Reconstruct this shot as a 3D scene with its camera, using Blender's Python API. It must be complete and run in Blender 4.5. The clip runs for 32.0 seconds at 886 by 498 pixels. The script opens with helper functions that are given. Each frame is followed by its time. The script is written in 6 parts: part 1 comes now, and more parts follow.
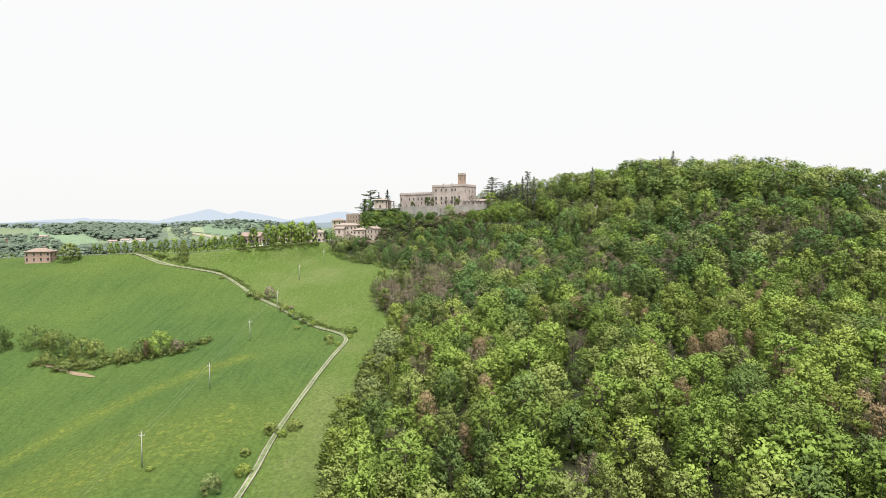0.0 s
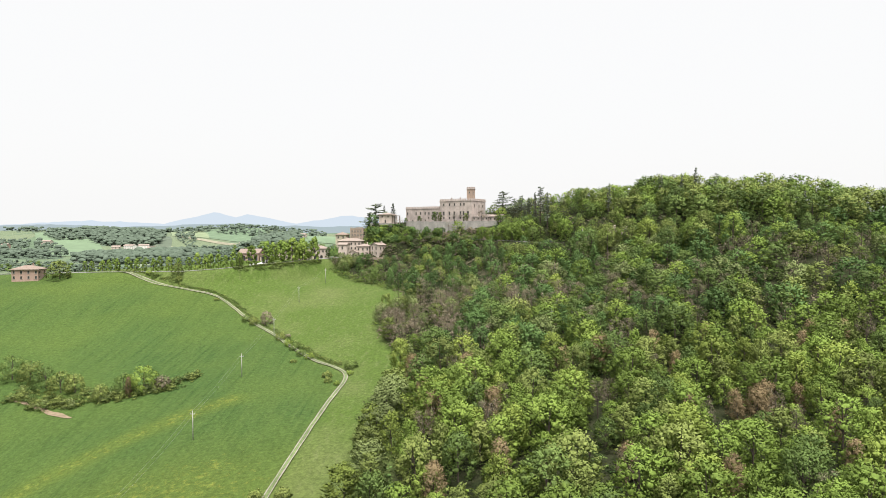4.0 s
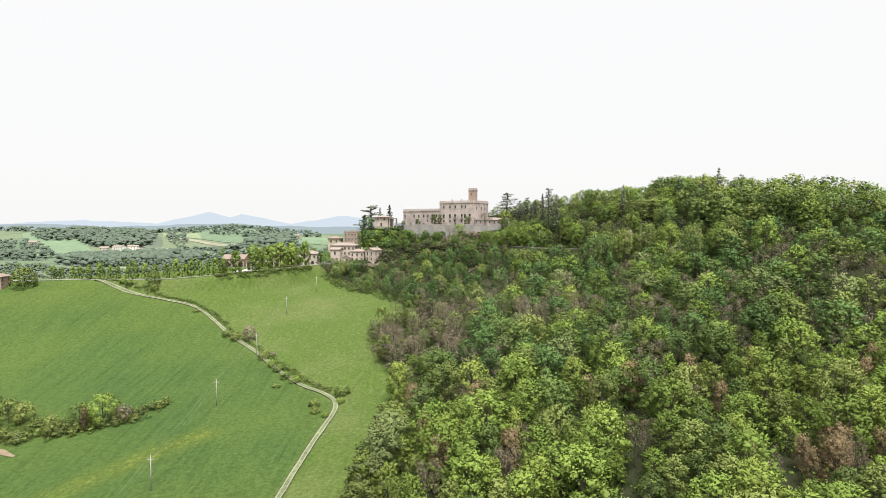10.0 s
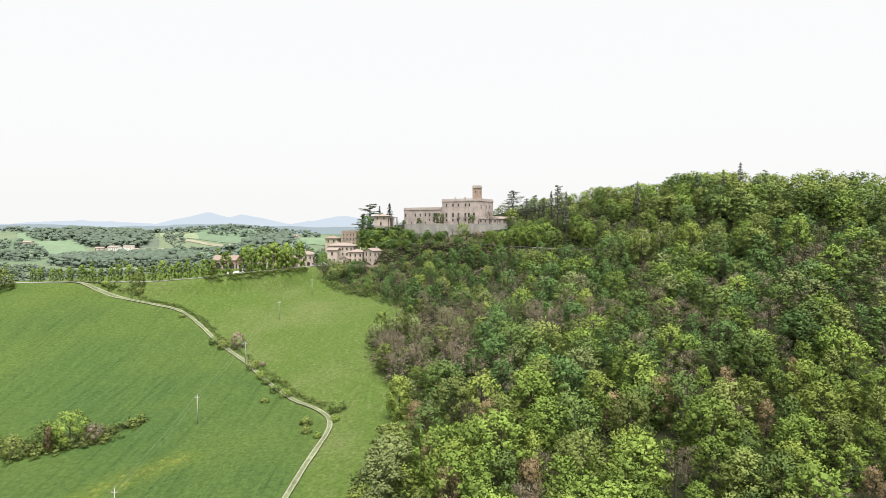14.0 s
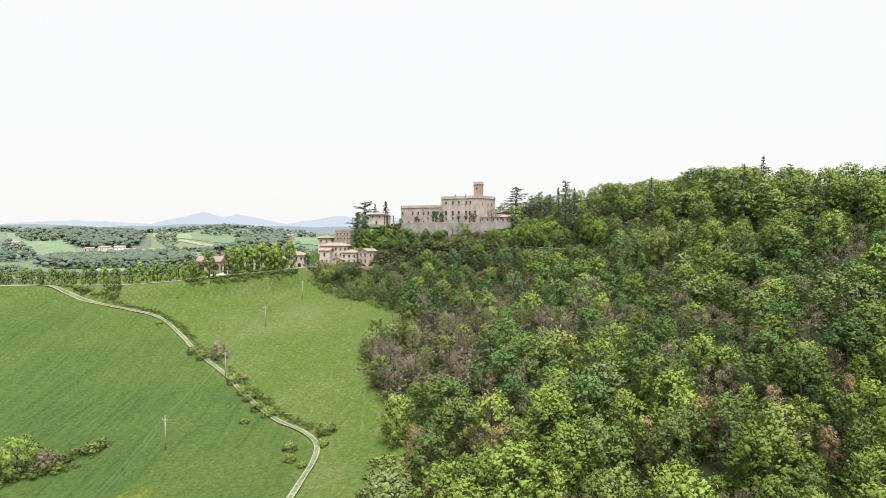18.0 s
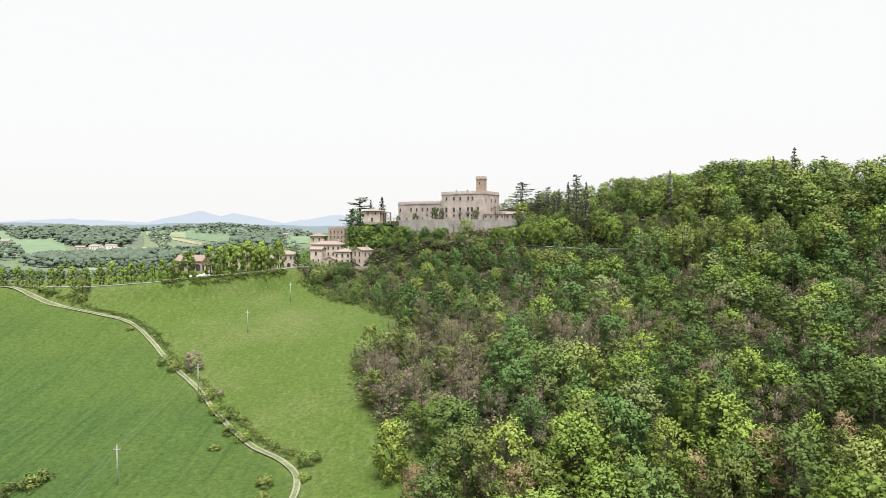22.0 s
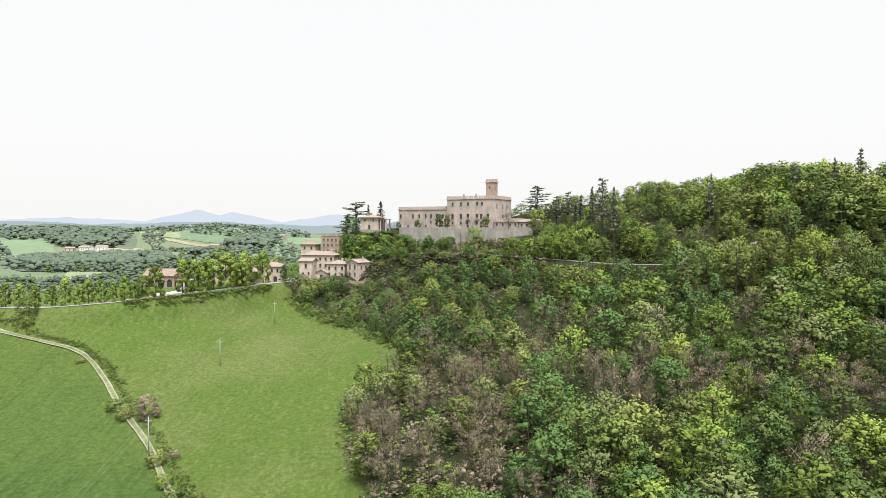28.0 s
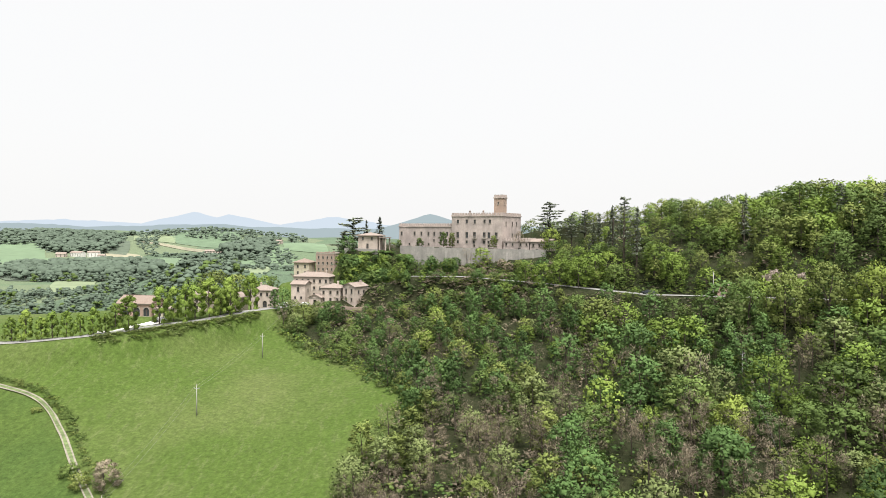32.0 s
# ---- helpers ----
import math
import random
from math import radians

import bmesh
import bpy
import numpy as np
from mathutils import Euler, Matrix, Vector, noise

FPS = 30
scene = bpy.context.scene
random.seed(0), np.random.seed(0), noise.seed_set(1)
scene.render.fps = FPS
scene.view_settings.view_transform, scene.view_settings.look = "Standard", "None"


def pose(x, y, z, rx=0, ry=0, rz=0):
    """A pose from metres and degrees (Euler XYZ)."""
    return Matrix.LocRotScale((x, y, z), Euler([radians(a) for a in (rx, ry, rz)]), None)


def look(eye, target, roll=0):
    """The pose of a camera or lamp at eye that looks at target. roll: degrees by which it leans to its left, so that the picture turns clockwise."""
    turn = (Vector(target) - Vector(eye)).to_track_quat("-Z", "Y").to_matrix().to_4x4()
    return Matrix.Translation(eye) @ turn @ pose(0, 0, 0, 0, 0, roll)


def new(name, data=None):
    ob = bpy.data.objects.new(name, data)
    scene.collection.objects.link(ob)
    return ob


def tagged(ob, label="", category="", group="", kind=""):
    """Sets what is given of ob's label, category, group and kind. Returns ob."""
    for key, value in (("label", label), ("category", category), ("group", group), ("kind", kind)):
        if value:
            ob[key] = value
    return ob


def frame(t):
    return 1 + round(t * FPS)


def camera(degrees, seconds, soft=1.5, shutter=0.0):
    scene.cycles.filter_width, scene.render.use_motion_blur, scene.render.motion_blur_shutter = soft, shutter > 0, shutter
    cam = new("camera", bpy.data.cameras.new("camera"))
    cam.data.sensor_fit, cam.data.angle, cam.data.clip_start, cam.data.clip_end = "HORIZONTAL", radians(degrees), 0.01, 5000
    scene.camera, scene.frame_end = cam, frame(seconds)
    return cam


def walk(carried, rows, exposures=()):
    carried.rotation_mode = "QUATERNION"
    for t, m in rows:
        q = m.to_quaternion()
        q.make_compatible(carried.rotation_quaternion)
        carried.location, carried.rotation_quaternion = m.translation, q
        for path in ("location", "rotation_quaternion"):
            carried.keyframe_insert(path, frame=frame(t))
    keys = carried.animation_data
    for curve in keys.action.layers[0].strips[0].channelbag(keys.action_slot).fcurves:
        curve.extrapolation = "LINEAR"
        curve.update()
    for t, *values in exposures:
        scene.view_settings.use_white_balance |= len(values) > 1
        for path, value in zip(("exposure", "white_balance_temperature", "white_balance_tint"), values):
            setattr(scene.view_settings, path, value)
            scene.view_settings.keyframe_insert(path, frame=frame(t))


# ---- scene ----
cam = camera(70.00, 32.0, 0.8)
PATH = [
    (0, (0.27, -3.30, 22.68), (0.69, 96.64, 19.06), -0.61),
    (0.5, (0.26, -0.58, 24.05), (-0.35, 99.36, 20.51), -0.56),
    (1, (0.25, 2.13, 25.40), (-0.87, 102.06, 21.83), -0.51),
    (1.5, (0.21, 4.81, 26.69), (-0.96, 104.74, 23.16), -0.46),
    (2, (0.14, 7.45, 27.91), (-0.89, 107.39, 24.42), -0.41),
    (2.5, (0.04, 10.05, 29.03), (-0.81, 109.99, 25.60), -0.35),
    (3, (-0.12, 12.58, 30.03), (-0.86, 112.52, 26.67), -0.30),
    (3.5, (-0.33, 15.05, 30.88), (-1.00, 115.00, 27.72), -0.26),
    (5.5, (-1.48, 24.56, 33.05), (-1.75, 124.51, 30.08), -0.09),
    (6, (-1.77, 26.95, 33.36), (-2.00, 126.90, 30.35), -0.05),
    (7, (-2.29, 31.84, 33.78), (-2.40, 131.79, 30.70), -0.05),
    (8, (-2.74, 36.82, 34.00), (-2.79, 136.77, 30.89), -0.06),
    (9, (-3.15, 41.81, 34.06), (-3.11, 141.76, 30.97), -0.06),
    (10, (-3.57, 46.74, 34.02), (-3.46, 146.70, 31.02), -0.05),
    (11, (-3.99, 51.66, 33.92), (-3.82, 151.62, 30.93), -0.05),
    (12, (-4.42, 56.63, 33.79), (-4.32, 156.59, 30.86), -0.04),
    (13, (-4.87, 61.70, 33.66), (-4.74, 161.65, 30.71), -0.04),
    (14, (-5.34, 66.92, 33.55), (-5.21, 166.88, 30.59), -0.06),
    (14.5, (-5.57, 69.60, 33.50), (-5.41, 169.56, 30.51), -0.07),
    (16.5, (-6.46, 80.75, 33.27), (-5.96, 180.71, 30.24), -0.11),
    (17, (-6.66, 83.66, 33.20), (-6.10, 183.61, 30.17), -0.12),
    (18, (-7.01, 89.61, 33.02), (-6.33, 189.56, 30.05), -0.10),
    (19, (-7.33, 95.72, 32.81), (-6.51, 195.67, 29.82), -0.07),
    (20, (-7.62, 101.94, 32.58), (-6.71, 201.89, 29.53), -0.04),
    (21, (-7.89, 108.20, 32.33), (-6.88, 208.15, 29.26), 0.00),
    (22, (-8.15, 114.41, 32.05), (-7.13, 214.36, 29.01), 0.04),
    (23, (-8.42, 120.49, 31.75), (-7.38, 220.44, 28.73), 0.08),
    (24, (-8.70, 126.41, 31.52), (-7.68, 226.36, 28.57), 0.15),
    (25, (-9.07, 132.43, 31.81), (-8.02, 232.38, 28.81), 0.22),
    (25.5, (-9.31, 135.57, 32.30), (-8.30, 235.52, 29.26), 0.23),
    (27.5, (-10.47, 148.63, 35.90), (-9.39, 248.58, 32.68), 0.23),
    (28, (-10.77, 151.89, 36.96), (-9.69, 251.83, 33.79), 0.23),
    (29, (-11.35, 158.23, 38.98), (-10.25, 258.18, 35.90), 0.17),
    (30, (-11.99, 164.43, 40.99), (-10.82, 264.38, 38.01), 0.25),
    (31, (-12.69, 170.52, 43.02), (-11.41, 270.47, 40.11), 0.32),
    (32, (-13.42, 176.57, 45.06), (-12.05, 276.52, 42.18), 0.40),
]
walk(cam, [(t, look(e, g, r)) for t, e, g, r in PATH])

# ---- sky and light ----
SUN_EL, SUN_AZ = radians(69), radians(165)
world = bpy.data.worlds.new("overcast_sky")
scene.world = world
world.use_nodes = True
wn = world.node_tree
sky = wn.nodes.new("ShaderNodeTexSky")
sky.sky_type = "NISHITA"
sky.sun_disc = False
sky.sun_elevation, sky.sun_rotation = SUN_EL, SUN_AZ
sky.air_density, sky.dust_density, sky.ozone_density = 1.0, 6.0, 1.0
soften = wn.nodes.new("ShaderNodeMixRGB")
soften.inputs[0].default_value = 0.85
soften.inputs[2].default_value = (12.6, 12.55, 12.5, 1)
wn.links.new(sky.outputs[0], soften.inputs[1])
wn.links.new(soften.outputs[0], wn.nodes["Background"].inputs[0])
wn.nodes["Background"].inputs[1].default_value = 0.0244
sun = new("sun", bpy.data.lights.new("sun", "SUN"))
sun.data.energy, sun.data.angle, sun.data.color = 2.5, radians(36), (1.0, 0.965, 0.91)
sun.matrix_world = look((0, 0, 300), (-math.sin(SUN_AZ) * 100 * math.cos(SUN_EL), -math.cos(SUN_AZ) * 100 * math.cos(SUN_EL), 300 - 100 * math.sin(SUN_EL)))
scene.view_settings.exposure = 1.85


# ---- materials ----
def nodes_of(name):
    m = bpy.data.materials.new(name)
    m.use_nodes = True
    return m, m.node_tree.nodes, m.node_tree.links, m.node_tree.nodes["Principled BSDF"]


def noise_node(N, L, scale, detail=4.0, rough=0.55, coord=None):
    n = N.new("ShaderNodeTexNoise")
    n.inputs["Scale"].default_value, n.inputs["Detail"].default_value, n.inputs["Roughness"].default_value = scale, detail, rough
    if coord is not None:
        L.new(coord, n.inputs["Vector"])
    return n


def ramp(N, L, fac, stops):
    r = N.new("ShaderNodeValToRGB")
    e = r.color_ramp.elements
    while len(e) < len(stops):
        e.new(0.5)
    for k, (p, c) in enumerate(stops):
        e[k].position, e[k].color = p, (*c, 1)
    L.new(fac, r.inputs[0])
    return r


def mix(N, L, fac, a, b, mode="MIX"):
    m = N.new("ShaderNodeMixRGB")
    m.blend_type = mode
    for k, v in enumerate((fac, a, b)):
        if hasattr(v, "links"):
            L.new(v, m.inputs[k])
        else:
            m.inputs[k].default_value = v if k == 0 else (*v, 1)
    return m.outputs[0]


def bump(N, L, bsdf, height, strength, distance):
    b = N.new("ShaderNodeBump")
    b.inputs["Strength"].default_value, b.inputs["Distance"].default_value = strength, distance
    L.new(height, b.inputs["Height"])
    L.new(b.outputs[0], bsdf.inputs["Normal"])


REFLECT = 0.575  # sampled colours to reflectance


def dull(c):
    return tuple(v * REFLECT for v in c)


def plain(name, c, rough=0.8, metal=0.0, scale=2.0, vary=0.25, bumpy=0.3, dist=0.03):
    """A surface of one colour with stains and fine grain."""
    m, N, L, P = nodes_of(name)
    c = dull(c)
    co = N.new("ShaderNodeTexCoord").outputs["Object"]
    a = noise_node(N, L, scale, 5, 0.6, co)
    b = noise_node(N, L, scale * 0.13, 3, 0.5, co)
    lo = tuple(v * (1 - vary) for v in c)
    hi = tuple(min(1, v * (1 + vary)) for v in c)
    r1 = ramp(N, L, a.outputs[0], [(0.3, lo), (0.7, hi)])
    r2 = ramp(N, L, b.outputs[0], [(0.3, (1 - vary * 0.7,) * 3), (0.7, (1 + vary * 0.4,) * 3)])
    L.new(mix(N, L, 1.0, r1.outputs[0], r2.outputs[0], "MULTIPLY"), P.inputs["Base Color"])
    P.inputs["Roughness"].default_value, P.inputs["Metallic"].default_value = rough, metal
    bump(N, L, P, a.outputs[0], bumpy, dist)
    return m


def leafy(name, c, warm, through_light=0.2):
    """Leaves: two greens that change from tree to tree, less from leaf to leaf, with some light passing through."""
    m, N, L, P = nodes_of(name)
    c, warm = (tuple(v * 0.98 for v in dull(q)) for q in (c, warm))
    g = N.new("ShaderNodeNewGeometry")
    tint = N.new("ShaderNodeAttribute")
    tint.attribute_name = "tint"
    own = N.new("ShaderNodeObjectInfo")
    hue = N.new("ShaderNodeSeparateColor")
    L.new(own.outputs["Color"], hue.inputs[0])
    of_tree = N.new("ShaderNodeMath")
    of_tree.operation = "MULTIPLY"
    L.new(tint.outputs["Fac"], of_tree.inputs[0])
    L.new(hue.outputs[0], of_tree.inputs[1])
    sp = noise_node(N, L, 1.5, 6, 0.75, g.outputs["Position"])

    def madd(a, k, b):
        n = N.new("ShaderNodeMath")
        n.operation = "MULTIPLY_ADD"
        L.new(a, n.inputs[0])
        n.inputs[1].default_value = k
        if hasattr(b, "links"):
            L.new(b, n.inputs[2])
        else:
            n.inputs[2].default_value = b
        return n.outputs[0]

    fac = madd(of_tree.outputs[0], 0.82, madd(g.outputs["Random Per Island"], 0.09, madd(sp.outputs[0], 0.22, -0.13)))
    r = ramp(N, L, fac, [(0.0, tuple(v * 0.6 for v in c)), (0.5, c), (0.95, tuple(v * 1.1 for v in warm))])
    bump(N, L, P, sp.outputs[0], 0.3, 0.15)
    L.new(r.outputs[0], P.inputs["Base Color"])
    P.inputs["Roughness"].default_value = 0.75
    P.inputs["Specular IOR Level"].default_value = 0.2
    t = N.new("ShaderNodeBsdfTranslucent")
    L.new(r.outputs[0], t.inputs[0])
    mx = N.new("ShaderNodeMixShader")
    mx.inputs[0].default_value = through_light
    L.new(P.outputs[0], mx.inputs[1])
    L.new(t.outputs[0], mx.inputs[2])
    L.new(mx.outputs[0], N["Material Output"].inputs["Surface"])
    return m


LEAF = {
    "fresh": leafy("leaf_fresh_green", (0.290, 0.425, 0.080), (0.435, 0.555, 0.120)),
    "yellow": leafy("leaf_yellow_green", (0.350, 0.455, 0.090), (0.455, 0.550, 0.130)),
    "deep": leafy("leaf_deep_green", (0.195, 0.295, 0.078), (0.290, 0.390, 0.105)),
    "olive": leafy("leaf_olive", (0.300, 0.375, 0.100), (0.395, 0.460, 0.130)),
    "grey": leafy("leaf_grey_green", (0.310, 0.385, 0.140), (0.375, 0.445, 0.17)),
    "brown": leafy("twig_brown", (0.42, 0.35, 0.25), (0.52, 0.44, 0.325), 0.15),
    "rust": leafy("leaf_rust", (0.50, 0.38, 0.21), (0.62, 0.49, 0.29), 0.4),
    "pink": leafy("blossom_pink", (0.62, 0.50, 0.44), (0.72, 0.60, 0.53), 0.1),
    "conifer": leafy("needle_dark", (0.25, 0.29, 0.205), (0.33, 0.37, 0.265), 0.2),
    # Far leaves greyed towards blue, with aerial haze painted into the colour.
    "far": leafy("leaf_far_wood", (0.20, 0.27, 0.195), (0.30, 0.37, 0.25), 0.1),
    "ivy": leafy("leaf_ivy", (0.155, 0.275, 0.080), (0.230, 0.37, 0.108)),
}
LEAF_KEYS = list(LEAF)
BARK = plain("bark", (0.12, 0.095, 0.07), 0.95, 0, 3.0, 0.35, 0.8, 0.05)
PALE_BARK = plain("pale_bark", (0.3, 0.27, 0.23), 0.95, 0, 3.0, 0.3, 0.8, 0.05)
CONCRETE = plain("pole_concrete", (0.52, 0.51, 0.485), 0.85, 0, 4.0, 0.15)
GREY_METAL = plain("grey_metal", (0.6, 0.61, 0.62), 0.55, 0.3, 5.0, 0.1)
CABLE = plain("cable_grey", (0.24, 0.24, 0.24), 0.5)
GRAVEL = plain("track_gravel", (0.33, 0.305, 0.24), 0.95, 0, 1.2, 0.25, 0.6, 0.05)
ASPHALT = plain("road_asphalt", (0.35, 0.345, 0.33), 0.9, 0, 1.5, 0.15, 0.3, 0.02)
SOIL = plain("bare_soil", (0.33, 0.25, 0.16), 0.95, 0, 0.8, 0.3, 0.8, 0.1)
VERGE = plain("verge_grass", (0.17, 0.225, 0.085), 0.95, 0, 1.2, 0.45, 0.8, 0.15)


def ground_material():
    m, N, L, P = nodes_of("ground_fields")
    g = N.new("ShaderNodeNewGeometry").outputs["Position"]

    def attr(name):
        a = N.new("ShaderNodeAttribute")
        a.attribute_name = name
        return a.outputs["Fac"]

    big = noise_node(N, L, 0.022, 4, 0.55, g)
    mid = noise_node(N, L, 0.25, 4, 0.6, g)
    fine = noise_node(N, L, 0.9, 9, 0.82, g)
    # rows of the sown crop, along the slope
    mp = N.new("ShaderNodeMapping")
    mp.inputs["Rotation"].default_value = (0, 0, radians(-27))
    mp.inputs["Scale"].default_value = (1, 0.06, 0.06)
    L.new(g, mp.inputs[0])
    rows = noise_node(N, L, 0.62, 5, 0.7, mp.outputs[0])
    crop = ramp(N, L, rows.outputs[0], [(0.32, (0.056, 0.118, 0.030)), (0.46, (0.090, 0.166, 0.043)), (0.75, (0.125, 0.202, 0.054))])
    crop2 = mix(N, L, ramp(N, L, big.outputs[0], [(0.35, (0, 0, 0)), (0.7, (0.7,) * 3)]).outputs[0], crop.outputs[0], (0.15, 0.225, 0.05))
    mp3 = N.new("ShaderNodeMapping")
    mp3.inputs["Rotation"].default_value = (0, 0, radians(100))
    mp3.inputs["Scale"].default_value = (1, 0.35, 0.35)
    L.new(g, mp3.inputs[0])
    mead = noise_node(N, L, 0.9, 5, 0.65, mp3.outputs[0])
    meadow = ramp(N, L, mead.outputs[0], [(0.2, (0.118, 0.194, 0.039)), (0.55, (0.139, 0.217, 0.046)), (0.85, (0.168, 0.242, 0.060))])
    meadow2 = mix(N, L, ramp(N, L, big.outputs[0], [(0.42, (0, 0, 0)), (0.66, (0.6,) * 3)]).outputs[0], meadow.outputs[0], (0.23, 0.27, 0.10))
    tuft = noise_node(N, L, 0.5, 7, 0.8, mp3.outputs[0])
    meadow2 = mix(N, L, ramp(N, L, tuft.outputs[0], [(0.52, (0, 0, 0)), (0.7, (0.7,) * 3)]).outputs[0], meadow2, (0.26, 0.30, 0.125))
    # Wood floor litter, darkened further to carry the shade under the trees.
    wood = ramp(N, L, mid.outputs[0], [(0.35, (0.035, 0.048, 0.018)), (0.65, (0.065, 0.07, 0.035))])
    # flower patches
    fl = noise_node(N, L, 0.42, 7, 0.82, g)
    flm = N.new("ShaderNodeMath")
    flm.operation = "MULTIPLY_ADD"
    L.new(attr("flowers"), flm.inputs[0])
    flm.inputs[1].default_value = 0.32
    L.new(fl.outputs[0], flm.inputs[2])
    flf = ramp(N, L, flm.outputs[0], [(0.665, (0, 0, 0)), (0.80, (0.7,) * 3)])
    c = mix(N, L, attr("meadow"), crop2, meadow2)
    c = mix(N, L, ramp(N, L, attr("flowers"), [(0.0, (0, 0, 0)), (1.0, (0.75,) * 3)]).outputs[0], c, (0.20, 0.255, 0.045))
    c = mix(N, L, flf.outputs[0], c, (0.33, 0.36, 0.07))
    # far land: patchwork of fields, its greens dulled and blued as painted haze
    v = N.new("ShaderNodeTexVoronoi")
    v.inputs["Scale"].default_value = 0.0065
    mp2 = N.new("ShaderNodeMapping")
    mp2.inputs["Scale"].default_value = (1, 0.6, 0.001)
    L.new(g, mp2.inputs[0])
    L.new(mp2.outputs[0], v.inputs["Vector"])
    sep = N.new("ShaderNodeSeparateColor")
    L.new(v.outputs["Color"], sep.inputs[0])
    patch = ramp(N, L, sep.outputs[0], [(0.0, (0.17, 0.24, 0.16)), (0.3, (0.20, 0.29, 0.18)), (0.55, (0.24, 0.32, 0.19)), (0.8, (0.28, 0.34, 0.21)), (1.0, (0.18, 0.26, 0.17))])
    c = mix(N, L, attr("far"), c, patch.outputs[0])
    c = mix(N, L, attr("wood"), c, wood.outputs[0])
    c = mix(N, L, 0.85, c, ramp(N, L, fine.outputs[0], [(0.3, (0.38,) * 3), (0.7, (1.62,) * 3)]).outputs[0], "MULTIPLY")
    c = mix(N, L, 1.0, c, (REFLECT * 0.76,) * 3, "MULTIPLY")
    L.new(c, P.inputs["Base Color"])
    P.inputs["Roughness"].default_value = 0.95
    P.inputs["Specular IOR Level"].default_value = 0.1
    bump(N, L, P, fine.outputs[0], 0.8, 0.45)
    return m


GROUND = ground_material()


def stone(name, base, dark):
    m, N, L, P = nodes_of(name)
    base, dark = dull(base), dull(dark)
    co = N.new("ShaderNodeTexCoord").outputs["Object"]
    a = noise_node(N, L, 1.8, 6, 0.7, co)
    b = noise_node(N, L, 0.22, 4, 0.6, co)
    mp = N.new("ShaderNodeMapping")
    mp.inputs["Scale"].default_value = (0.9, 0.9, 0.12)
    L.new(co, mp.inputs[0])
    streak = noise_node(N, L, 0.9, 4, 0.6, mp.outputs[0])
    c = ramp(N, L, a.outputs[0], [(0.3, tuple(v * 0.78 for v in base)), (0.7, tuple(v * 1.15 for v in base))]).outputs[0]
    c = mix(N, L, ramp(N, L, b.outputs[0], [(0.36, (0, 0, 0)), (0.62, (0.9,) * 3)]).outputs[0], c, dark)
    c = mix(N, L, ramp(N, L, streak.outputs[0], [(0.5, (0, 0, 0)), (0.75, (0.4,) * 3)]).outputs[0], c, tuple(v * 0.72 for v in dark))
    L.new(c, P.inputs["Base Color"])
    P.inputs["Roughness"].default_value = 0.92
    bump(N, L, P, a.outputs[0], 0.5, 0.06)
    return m


def roof_tiles(name, c):
    m, N, L, P = nodes_of(name)
    c = dull(c)
    co = N.new("ShaderNodeTexCoord").outputs["Object"]
    a = noise_node(N, L, 3.0, 5, 0.7, co)
    b = noise_node(N, L, 0.35, 3, 0.6, co)
    col = ramp(N, L, a.outputs[0], [(0.25, tuple(v * 0.65 for v in c)), (0.5, c), (0.78, tuple(min(1, v * 1.25) for v in c))]).outputs[0]
    col = mix(N, L, ramp(N, L, b.outputs[0], [(0.4, (0, 0, 0)), (0.75, (0.5,) * 3)]).outputs[0], col, (0.24, 0.2, 0.17))
    L.new(col, P.inputs["Base Color"])
    P.inputs["Roughness"].default_value = 0.9
    w = N.new("ShaderNodeTexWave")
    w.inputs["Scale"].default_value = 1.6
    w.bands_direction = "X"
    L.new(co, w.inputs["Vector"])
    bump(N, L, P, w.outputs[1], 0.6, 0.08)
    return m


CASTLE = stone("castle_stone", (0.84, 0.71, 0.645), (0.54, 0.465, 0.43))
TOWER = stone("tower_brick", (0.70, 0.51, 0.40), (0.53, 0.40, 0.32))
RUBBLE = stone("retaining_stone", (0.60, 0.565, 0.52), (0.40, 0.385, 0.36))
PLASTER = stone("village_plaster", (0.92, 0.775, 0.675), (0.66, 0.56, 0.49))
CREAM = stone("cream_plaster", (0.88, 0.77, 0.59), (0.70, 0.61, 0.49))
BRICK = stone("ruin_brick", (0.62, 0.47, 0.38), (0.46, 0.36, 0.30))
ROSE = stone("rose_brick", (0.66, 0.45, 0.37), (0.52, 0.37, 0.30))
WHITEWASH = stone("white_plaster", (1.2, 1.18, 1.12), (1.0, 0.98, 0.92))
ROOF = roof_tiles("roof_terracotta", (0.41, 0.33, 0.285))
ROOF_RED = roof_tiles("roof_red", (0.36, 0.27, 0.22))
DARK = plain("dark_opening", (0.035, 0.032, 0.03), 0.6, 0, 1.0, 0.2)
PANE, _n, _l, _p = nodes_of("window_glass")
_p.inputs["Base Color"].default_value = (0.05, 0.055, 0.06, 1)
_p.inputs["Roughness"].default_value = 0.12
SHUTTER = plain("shutter_brown", (0.2, 0.13, 0.09), 0.7)
STONE_TRIM = plain("stone_trim", (0.55, 0.5, 0.43), 0.85)
WOOD_DARK = plain("dark_timber", (0.13, 0.095, 0.07), 0.8)
CAR_WHITE = plain("car_paint_white", (0.8, 0.8, 0.8), 0.3, 0, 1.0, 0.03, 0.0)
CAR_DARK = plain("car_paint_dark", (0.06, 0.07, 0.09), 0.3, 0, 1.0, 0.03, 0.0)
RUBBER = plain("rubber", (0.03, 0.03, 0.03), 0.9)

